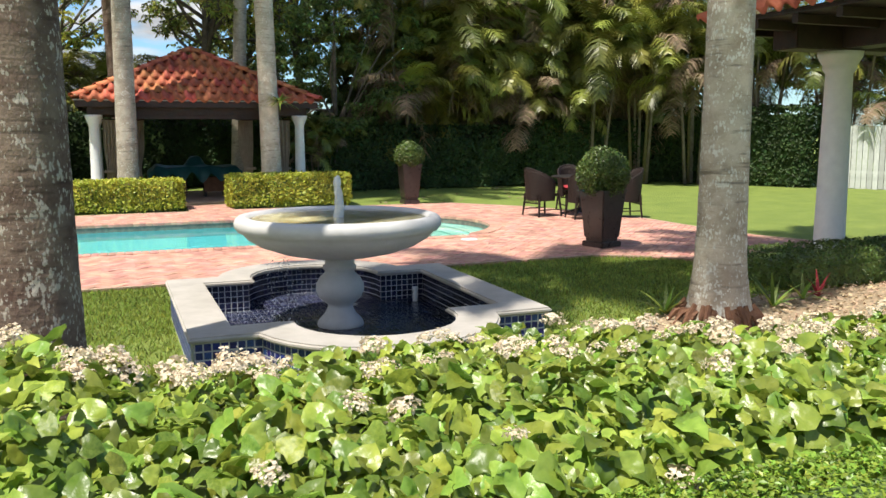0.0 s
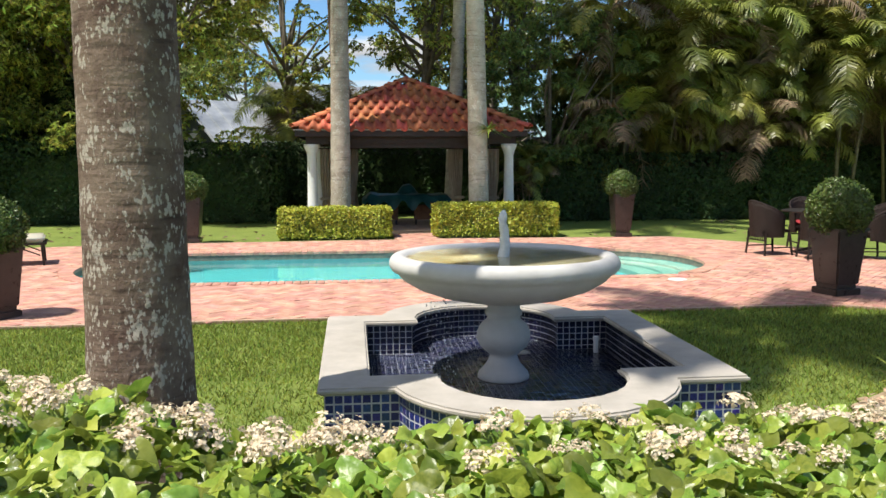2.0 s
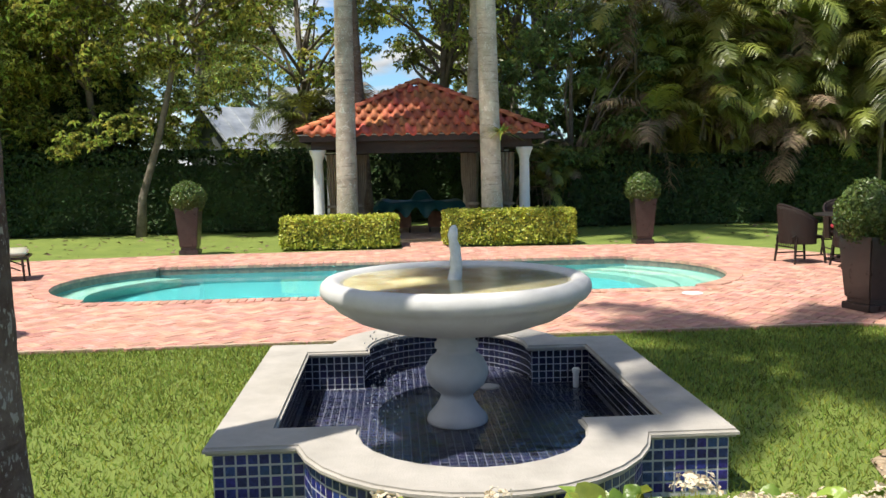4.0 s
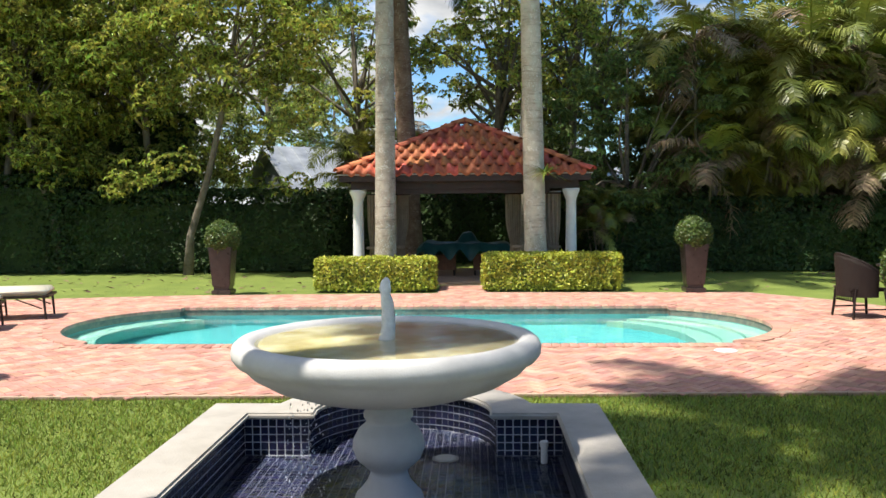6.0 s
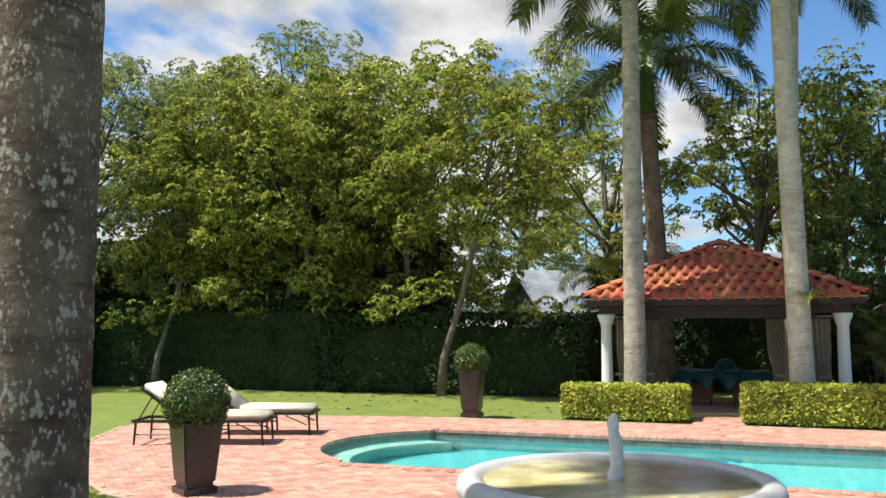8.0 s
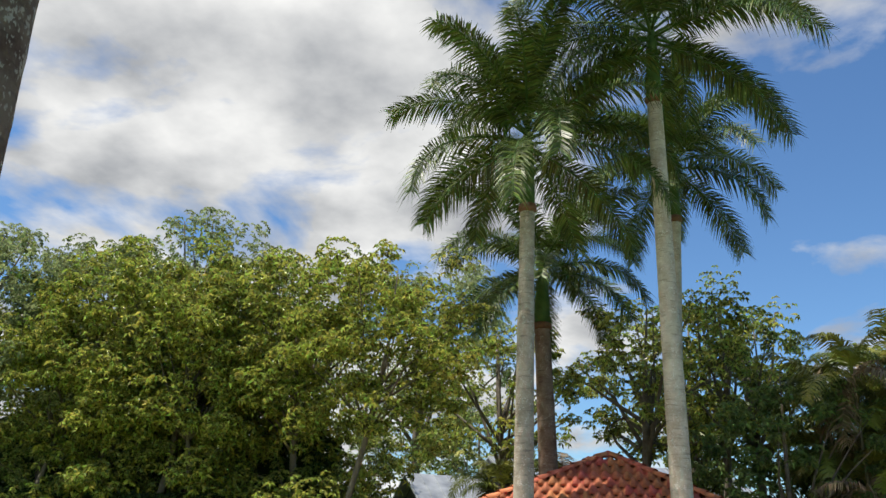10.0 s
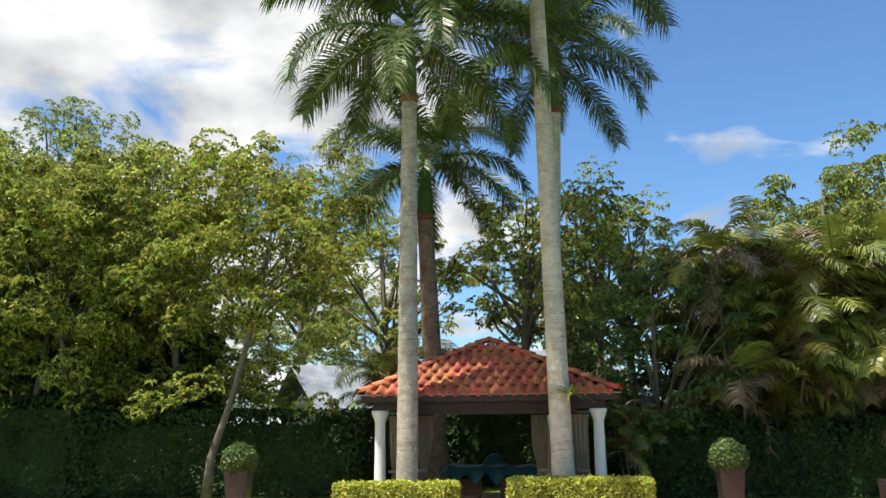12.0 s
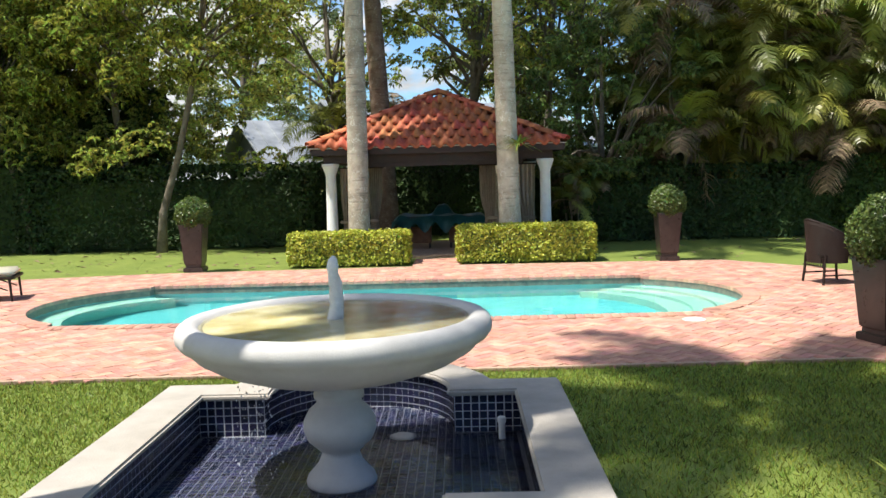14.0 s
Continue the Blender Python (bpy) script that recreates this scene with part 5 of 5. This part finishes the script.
# ---- flower bed ----
def build_flower_hedge():
    t = thing("flower_hedge", (0, -3.4, 0), "low bed of large light-green heart leaves with white flower clusters", "flower hedge")
    n = 12000
    X = rng.uniform(-5.2, 7.2, n); Y = rng.uniform(-4.7, -2.3, n)
    near = np.where(X < -0.3, -4.7, -4.42)
    keep = (Y > near) & (np.hypot(X + 2.12, Y + 1.93) > 0.42)
    X, Y, near = X[keep], Y[keep], near[keep]
    bump = np.array([0.10 * noise.noise(Vector((x * 1.3, y * 1.3, 0))) + 0.05 * noise.noise(Vector((x * 3.7, y * 3.7, 4))) for x, y in zip(X, Y)])
    edge = np.minimum(np.minimum((Y - near), (-2.3 - Y)) / 0.25, 1)
    top = 0.50 + 0.8 * bump + 0.19 * np.clip((-1.65 - X) / 0.35, 0, 1) - 0.14 * np.clip((X - 0.8) / 1.2, 0, 1)
    top = top * (0.55 + 0.45 * np.clip(edge, 0, 1))
    depth = rng.exponential(0.06, len(X))
    Z = np.maximum(top - depth, 0.05 + 0.15 * rng.random(len(X)))
    P = np.stack([X, Y + 3.4, Z], 1)
    N = np.stack([rng.normal(-0.1, 0.75, len(X)), rng.normal(-0.35, 0.75, len(X)), np.ones(len(X))], 1)
    up = np.stack([rng.normal(0, 1, len(X)), rng.normal(-0.5, 1, len(X)), rng.normal(-0.35, 0.3, len(X))], 1)
    R = basis(N, up)
    S = 0.05 + 0.09 * rng.random(len(X)) ** 1.3
    pick = np.nonzero((Y > -4.0) & (Y < -3.2) & (abs(X + 0.4) < 1.6) & (depth < 0.05))[0][:300]
    rest = np.setdiff1d(np.arange(len(X)), pick)
    tagged(part("leaves", scatter(HEART, P[rest], R[rest], S[rest]), LEAF_BIG, t, "glossy light-green heart-shaped leaves", smooth=True), kind="stuff")
    me = mesh("leaf", *HEART, LEAF_BIG_O, True)
    for k in pick:
        o = part("leaf", me, LEAF_BIG_O, t)
        M = Matrix([list(r) for r in R[k]]).to_4x4()
        o.matrix_basis = Matrix.Translation(Vector(P[k])) @ M @ Matrix.Scale(float(S[k]), 4)
    # Two plain dark slabs stand in for the shade beneath the leaves.
    part("shaded_stems", join([prism([(-5.1, -1.15), (-0.4, -1.15), (-0.4, 0.95), (-1.65, 0.95), (-1.75, 0.85), (-2.45, 0.85), (-2.6, 0.95), (-5.1, 0.95)], 0, 0.27), prism([(-0.4, -0.9), (7.1, -0.9), (7.1, 0.95), (-0.4, 0.95)], 0, 0.27)]), LEAF_DARK, t, "dark slab standing in for the shade under the leaves").name = "shaded_undergrowth"
    # flower heads
    heads = []
    for v in range(3):
        k = 34
        d = rng.normal(size=(k, 3)); d[:, 2] = np.abs(d[:, 2]) * 0.8; d /= np.linalg.norm(d, axis=1, keepdims=True)
        Pq = np.repeat(d * rng.uniform(0.035, 0.075, (k, 1)), 4, axis=0)
        Nq = np.repeat(d, 4, axis=0) + rng.normal(0, 0.3, (4 * k, 3))
        heads.append(mesh("flower_cluster", *scatter(PETAL5, Pq, basis(Nq), rng.uniform(0.014, 0.026, 4 * k)), PETAL))
    spots = np.nonzero((depth < 0.03) & (edge > 0.3))[0]
    w = np.clip(0.15 + (Y[spots] + 3.7) * 1.1, 0.08, 2)
    spots = rng.choice(spots, 290, replace=False, p=w / w.sum())
    for i, k in enumerate(spots):
        o = part("flower_cluster", heads[i % 3], PETAL, t, at=(float(X[k]), float(Y[k] + 3.4), float(top[k] + rng.uniform(0.0, 0.05))))
        o.rotation_euler = (rng.uniform(-0.4, 0.4), rng.uniform(-0.4, 0.4), rng.uniform(0, 6))
        s = rng.uniform(0.7, 1.35); o.scale = (s, s, s * 0.8)


def build_mulch():
    poly = [(-5.5, -5.0), (7.5, -5.0), (9.0, -0.9), (5.8, -0.15), (4.2, -0.25), (3.6, -0.6), (2.7, -0.62), (2.2, -0.95), (2.0, -1.6), (1.4, -2.25), (-1.3, -2.25), (-1.6, -1.75), (-2.1, -1.6), (-2.7, -1.75), (-5.5, -2.0)]
    v = [(x, y, -0.008) for x, y in poly]
    tagged(part("mulch_bed", (v, [tuple(range(len(v)))]), SOIL), "tan bark mulch under the flower bed", "mulch", kind="structure")
    n = 5200
    X, Y = rng.uniform(1.2, 8, n), rng.uniform(-2.4, -0.1, n)
    ok = inside(poly, X, Y)
    X, Y = X[ok], Y[ok]
    P = np.stack([X, Y, rng.uniform(0.0, 0.03, len(X))], 1)
    chip = (np.array([(-0.5, -0.2, 0), (0.5, -0.25, 0.05), (0.45, 0.2, 0.0), (-0.45, 0.25, 0.08)]), np.array([(0, 1, 2, 3)]))
    tagged(part("mulch_chips", scatter(chip, P, basis(np.stack([rng.normal(0, .4, len(X)), rng.normal(0, .4, len(X)), np.ones(len(X))], 1)), rng.uniform(0.02, 0.055, len(X))), CHIP), "loose tan bark chips", "mulch", kind="stuff")


def strap_plant(x, y, z, n, length, mat, label, seed, name="strap_lily", down=0.0):
    random.seed(seed)
    t = thing(name, (x, y, z), label, "plant")
    gs = []
    for k in range(n):
        a = k * 2.4 + random.uniform(-0.3, 0.3); L = length * random.uniform(0.7, 1.1); e = random.uniform(0.5, 1.35) - down
        v, f = [], []
        for j in range(6):
            u = j / 5
            r = L * u * math.cos(e) + 0.15 * L * u * u
            zz = L * u * math.sin(e) - 0.45 * L * u * u * math.cos(e)
            w = 0.018 * (1 - u ** 2) + 0.001
            c = Vector((math.cos(a) * r, math.sin(a) * r, zz)); s = Vector((-math.sin(a), math.cos(a), 0)) * w
            v += [tuple(c - s), tuple(c + s)]
        f = [(2 * j, 2 * j + 1, 2 * j + 3, 2 * j + 2) for j in range(5)]
        gs.append((v, f))
    part("leaves", join(gs), mat, t)
    return t


build_mulch()
build_flower_hedge()
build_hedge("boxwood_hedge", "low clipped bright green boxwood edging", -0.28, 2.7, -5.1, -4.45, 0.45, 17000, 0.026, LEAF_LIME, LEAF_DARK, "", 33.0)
build_hedge("boxwood_hedge", "low dark clipped hedge round the porch column", 4.6, 9.5, -0.25, 0.75, 0.36, 12000, 0.04, LEAF_BOX, LEAF_DARK, "", 34.0)
strap_plant(2.86, -0.62, 0, 16, 0.42, BLADE, "green strappy lily clump in the mulch", 41)
strap_plant(3.95, -0.75, 0, 14, 0.5, BLADE, "green strappy lily clump in the mulch", 42)
strap_plant(4.5, -0.55, 0, 10, 0.35, BLADE, "green strappy lily clump in the mulch", 43)
strap_plant(4.75, -0.5, 0, 7, 0.32, RED, "small plant with red bracts beside the hedge", 44, "red_bromeliad")
strap_plant(1.88, 12.14, 2.25, 60, 0.5, BLADE, "tuft of grassy epiphyte on a palm trunk", 45, "epiphyte", 0.5)


# ---- lawn blades ----
def build_blades():
    n = 200000
    X, Y = rng.uniform(-7.5, 7.5, n), rng.uniform(-2.2, 2.7, n)
    Y = np.where(rng.random(n) < 0.25, rng.uniform(0.2, 2.7, n), Y)
    bed = [(-7.6, -2.1), (-2.7, -1.75), (-2.1, -1.6), (-1.6, -1.75), (-1.3, -2.25), (1.4, -2.25), (2.0, -1.6), (2.2, -0.95), (2.7, -0.62), (3.6, -0.6), (4.2, -0.25), (7.6, -0.2), (7.6, -3), (-7.6, -3)]
    ok = ~inside(DECK, X, Y) & ~inside(lobed(1.27, 1.12, 0.85), X, Y) & ~inside(bed, X, Y)
    X, Y = X[ok], Y[ok]
    N = np.stack([rng.normal(size=len(X)), rng.normal(size=len(X)), rng.normal(0, 0.2, len(X))], 1)
    up = np.stack([rng.normal(0, 0.8, len(X)), rng.normal(0, 0.8, len(X)), np.ones(len(X))], 1)
    tagged(part("lawn_blades", scatter(BLADE1, np.stack([X, Y, np.full(len(X), -0.022)], 1), basis(N, up), rng.uniform(0.025, 0.055, len(X))), BLADE), "short green grass blades of the lawn", "grass", kind="stuff")


build_blades()


# ---- porch corner ----
def build_porch():
    p = thing("porch", (0, 0, 0), "porch corner with a white column, dark beams and clay tiles", "porch")
    prof = [(0.22, 0.0), (0.22, 0.08), (0.20, 0.12), (0.185, 0.16), (0.172, 1.2), (0.156, 2.30), (0.18, 2.33), (0.20, 2.36), (0.19, 2.39), (0.21, 2.42), (0.255, 2.50), (0.26, 2.56)]
    c = part("column", lathe(prof, 36), WHITE, p, "smooth white stucco column", smooth=True, at=(6.62, 1.2, 0.0))
    part("beam", box(5.75, 11.5, 1.0, 1.4, 2.56, 2.86, bevel=0.012), DARK_WOOD, p, "dark stained beam")
    part("side_beam", box(6.42, 6.82, -6.0, 1.0, 2.58, 2.84, bevel=0.012), DARK_WOOD, p)
    part("soffit", box(5.2, 11.5, -6.0, 1.9, 2.862, 2.90), DARK_WOOD, p)
    k = 0
    y = 1.7
    while y > -6:
        part("rafter_tail", box(5.22, 6.4, y - 0.04, y + 0.04, 2.76, 2.858), DARK_WOOD, p); y -= 0.6
    tv, tf = s_tile()
    me = mesh("roof_tile", tv, tf, ROOF, True)
    for c in range(3):
        for k in range(32):
            o = part("roof_tile", me, ROOF, p)
            o.matrix_basis = Matrix.Translation((5.1 + c * 0.31, 1.85 - k * 0.235, 2.93 + c * 0.125)) @ pose(0, 0, 0, 0, 0, -90) @ pose(0, 0, 0, 22, 0, 0)
    part("roof_deck", prism([(5.2, -6.0), (11.5, -6.0), (11.5, 1.9), (5.2, 1.9)], 2.902, 2.92), DARK_WOOD, p)


build_porch()


# ---- furniture ----
def build_lounger():
    t = thing("sun_lounger", (0, 0, 0), "bronze metal sun lounger with a cream cushion, back raised", "sun lounger", "poolside loungers")
    L, W, H = 1.95, 0.66, 0.36
    for s in (-1, 1):
        part("side_rail", box(-L / 2, L / 2, s * W / 2 - 0.02, s * W / 2 + 0.02, H - 0.04, H, bevel=0.006), IRON, t)
        for x in (-L / 2 + 0.05, L / 2 - 0.05, 0.25):
            part("leg", tube([(x, s * W / 2, H - 0.03), (x + (0.02 if x > 0 else -0.02), s * (W / 2 + 0.01), 0)], [0.02, 0.016], 8), IRON, t)
        part("brace", tube([(L / 2 - 0.08, s * W / 2, 0.16), (0.55, s * W / 2, H - 0.05)], [0.011, 0.011], 6), IRON, t)
        part("lower_rail", tube([(-L / 2 + 0.05, s * W / 2, 0.15), (0.25, s * W / 2, 0.15)], [0.011, 0.011], 6), IRON, t)
    for x in (-L / 2, L / 2):
        part("end_rail", box(x - 0.02, x + 0.02, -W / 2, W / 2, H - 0.04, H, bevel=0.006), IRON, t)
    for k in range(9):
        x = -0.22 + k * 0.14
        part("slat", box(x - 0.02, x + 0.02, -W / 2 + 0.02, W / 2 - 0.02, H - 0.03, H - 0.012), IRON, t)
    part("seat_cushion", box(-0.22, L / 2 - 0.01, -W / 2 + 0.01, W / 2 - 0.01, H, H + 0.10, bevel=0.03), CREAM, t, "cream seat cushion", smooth=True)
    a = radians(36)
    bm = box(-0.78, 0.0, -W / 2 + 0.01, W / 2 - 0.01, 0.0, 0.10, bevel=0.03)
    bmesh.ops.transform(bm, matrix=Matrix.Translation((-0.22, 0, H + 0.01)) @ Matrix.Rotation(a, 4, "Y"), verts=bm.verts[:])
    part("back_cushion", bm, CREAM, t, "cream back cushion", smooth=True)
    bm = box(-0.80, 0.0, -W / 2, W / 2, -0.03, 0.0, bevel=0.006)
    bmesh.ops.transform(bm, matrix=Matrix.Translation((-0.22, 0, H + 0.005)) @ Matrix.Rotation(a, 4, "Y"), verts=bm.verts[:])
    part("back_frame", bm, IRON, t)
    for s in (-1, 1):
        part("back_prop", tube([(-0.72, s * 0.26, H + 0.33), (-0.92, s * 0.26, H - 0.02)], [0.012, 0.012], 6), IRON, t)
    return t


lg = build_lounger()
lg.matrix_basis = pose(-6.98, 6.32, 0.012, 0, 0, 18)
copy_thing(lg, pose(-6.86, 7.55, 0.012, 0, 0, 17))


def build_chair():
    t = thing("wicker_chair", (0, 0, 0), "dark brown woven wicker armchair with a curved back", "chair", "chairs round the table")
    # wrap-round back and arms, open in front (+y); height falls towards the arms
    n, rows = 26, 9
    v, f = [], []
    for shell in (0, 1):
        for j in range(rows + 1):
            for k in range(n + 1):
                a = radians(-205 + 230 * k / n)
                c = abs(k / n - 0.5) * 2
                top = 0.90 - 0.26 * c ** 1.6
                z = 0.30 + (top - 0.30) * j / rows
                flare = 1 + 0.18 * (z - 0.3)
                r = (0.29 - 0.03 * shell) * flare
                v.append((r * math.cos(a) * 1.02, r * math.sin(a) + (-0.02 * (z - 0.3)), z))
    m = (rows + 1) * (n + 1)
    for j in range(rows):
        for k in range(n):
            p = j * (n + 1) + k
            f.append((p, p + 1, p + n + 2, p + n + 1)); f.append((m + p, m + p + n + 1, m + p + n + 2, m + p + 1))
    for k in range(n):
        p = rows * (n + 1) + k
        f.append((p, p + 1, m + p + 1, m + p))
    part("backrest", (v, f), WICKER, t, "woven curved back", smooth=True)
    rim = []
    for k in range(n + 1):
        a = radians(-205 + 230 * k / n); c = abs(k / n - 0.5) * 2
        top = 0.90 - 0.26 * c ** 1.6
        r = 0.276 * (1 + 0.18 * (top - 0.3))
        rim.append((r * math.cos(a) * 1.02, r * math.sin(a) - 0.02 * (top - 0.3), top + 0.005))
    part("rim", tube(rim, [0.02] * len(rim), 7), WICKER, t, smooth=True)
    part("seat", box(-0.25, 0.25, -0.25, 0.27, 0.38, 0.43, bevel=0.018), WICKER, t)
    for x in (-0.23, 0.23):
        for y in (-0.2, 0.24):
            part("leg", tube([(x, y, 0.42), (x * 1.15, y * 1.2, 0.0)], [0.022, 0.018], 8), WICKER, t)
    for s in (-1, 1):
        part("stretcher", tube([(s * 0.25, -0.22, 0.13), (s * 0.25, 0.27, 0.13)], [0.011, 0.011], 6), WICKER, t)
    for k in range(11):
        x = -0.23 + 0.046 * k
        part("skirt_strand", tube([(x, -0.24, 0.38), (x + 0.02, -0.245, 0.25)], [0.006, 0.006], 5), WICKER, t)
        part("skirt_strand", tube([(x, -0.242, 0.25), (x + 0.02, -0.238, 0.38)], [0.006, 0.006], 5), WICKER, t)
    part("skirt_rail", tube([(-0.25, -0.243, 0.25), (0.25, -0.243, 0.25)], [0.011, 0.011], 6), WICKER, t)
    return t


ch = build_chair()
ch.matrix_basis = pose(5.92, 7.48, 0.012, 0, 0, -82)
copy_thing(ch, pose(6.40, 6.70, 0.012, 0, 0, -10))
copy_thing(ch, pose(7.25, 6.68, 0.012, 0, 0, 80))
copy_thing(ch, pose(7.0, 8.15, 0.012, 0, 0, 172))


def build_table():
    t = thing("garden_table", (6.72, 7.38, 0.012), "round dark metal garden table on a splayed base", "table")
    part("tabletop", lathe([(0.53, 0.715), (0.56, 0.72), (0.565, 0.735), (0.55, 0.745), (0.1, 0.745)], 40), IRON, t)
    part("column", lathe([(0.05, 0.05), (0.035, 0.2), (0.045, 0.45), (0.06, 0.716)], 16), IRON, t, smooth=True)
    for k in range(4):
        a = radians(45 + 90 * k)
        part("foot", tube([(0.03 * math.cos(a), 0.03 * math.sin(a), 0.12), (0.2 * math.cos(a), 0.2 * math.sin(a), 0.06), (0.33 * math.cos(a), 0.33 * math.sin(a), 0.012)], [0.025, 0.02, 0.016], 7), IRON, t)
    c = thing("red_cushion", (7.0, 8.12, 0.445), "red seat cushion on a wicker chair", "cushion")
    part("cushion", box(-0.21, 0.21, -0.21, 0.21, 0.0, 0.08, bevel=0.03), RED, c, smooth=True)
    c = thing("red_cushion", (6.42, 6.72, 0.445), "red seat cushion on a wicker chair", "cushion")
    part("cushion", box(-0.21, 0.21, -0.18, 0.21, 0.0, 0.08, bevel=0.03), RED, c, smooth=True)


build_table()


def build_covered_table():
    t = thing("covered_table", (0.28, 14.9, 0.03), "garden table under a sagging teal tarpaulin in the pavilion", "covered table")
    part("tabletop", box(-0.95, 0.95, -0.5, 0.5, 0.68, 0.72, bevel=0.008), DARK_WOOD, t)
    for x in (-0.85, 0.85):
        for y in (-0.42, 0.42):
            part("leg", box(x - 0.035, x + 0.035, y - 0.035, y + 0.035, 0.0, 0.68), DARK_WOOD, t)
    nx, ny = 44, 26
    v, f = [], []
    for j in range(ny + 1):
        for i in range(nx + 1):
            x, y = -1.12 + 2.24 * i / nx, -0.66 + 1.32 * j / ny
            z = 0.74 + 0.05 * noise.noise((x * 3, y * 3, 0)) + 0.10 * max(0, -x - 0.7) ** 0.5
            z += 0.22 * math.exp(-((x - 0.02) / 0.2) ** 4 - ((y - 0.35) / 0.16) ** 4)
            ox, oy = max(0, abs(x) - 0.95), max(0, abs(y) - 0.5)
            z -= (ox + oy) * 1.6 * (1 + 0.4 * math.sin(x * 14 + y * 9))
            v.append((x, y, z))
    for j in range(ny):
        for i in range(nx):
            p = j * (nx + 1) + i
            f.append((p, p + 1, p + nx + 2, p + nx + 1))
    part("tarpaulin", (v, f), TEAL, t, "crumpled teal tarpaulin", smooth=True)
    random.seed(5)
    for x in (-0.5, 0.42):
        b = thing("storage_box", (0.28 + x, 14.75, 0.03), "brown wooden box under the covered table", "box")
        part("body", box(-0.26, 0.26, -0.16, 0.16, 0.12, 0.45, bevel=0.01), SHEATH, b)
        part("lid", box(-0.27, 0.27, -0.17, 0.17, 0.45, 0.48, bevel=0.008), SHEATH, b)
        for sx in (-0.22, 0.22):
            part("foot", box(sx - 0.02, sx + 0.02, -0.14, 0.14, 0, 0.12), DARK_WOOD, b)


build_covered_table()


# ---- fallen leaves ----
def build_litter():
    n = 260
    X, Y = rng.uniform(-11, 9, n), rng.uniform(11.2, 15.4, n)
    ok = ~((X > -2.9) & (X < 3.6) & (Y < 17.5))
    X, Y = X[ok], Y[ok]
    P = np.stack([X, Y, np.full(len(X), -0.008)], 1)
    N = np.stack([rng.normal(0, .3, len(X)), rng.normal(0, .3, len(X)), np.ones(len(X))], 1)
    tagged(part("fallen_leaves", scatter(LEAF2, P, basis(N), rng.uniform(0.07, 0.16, len(X))), FROND_DRY), "dry brown leaves scattered on the lawn", "leaf litter", kind="stuff")


build_litter()
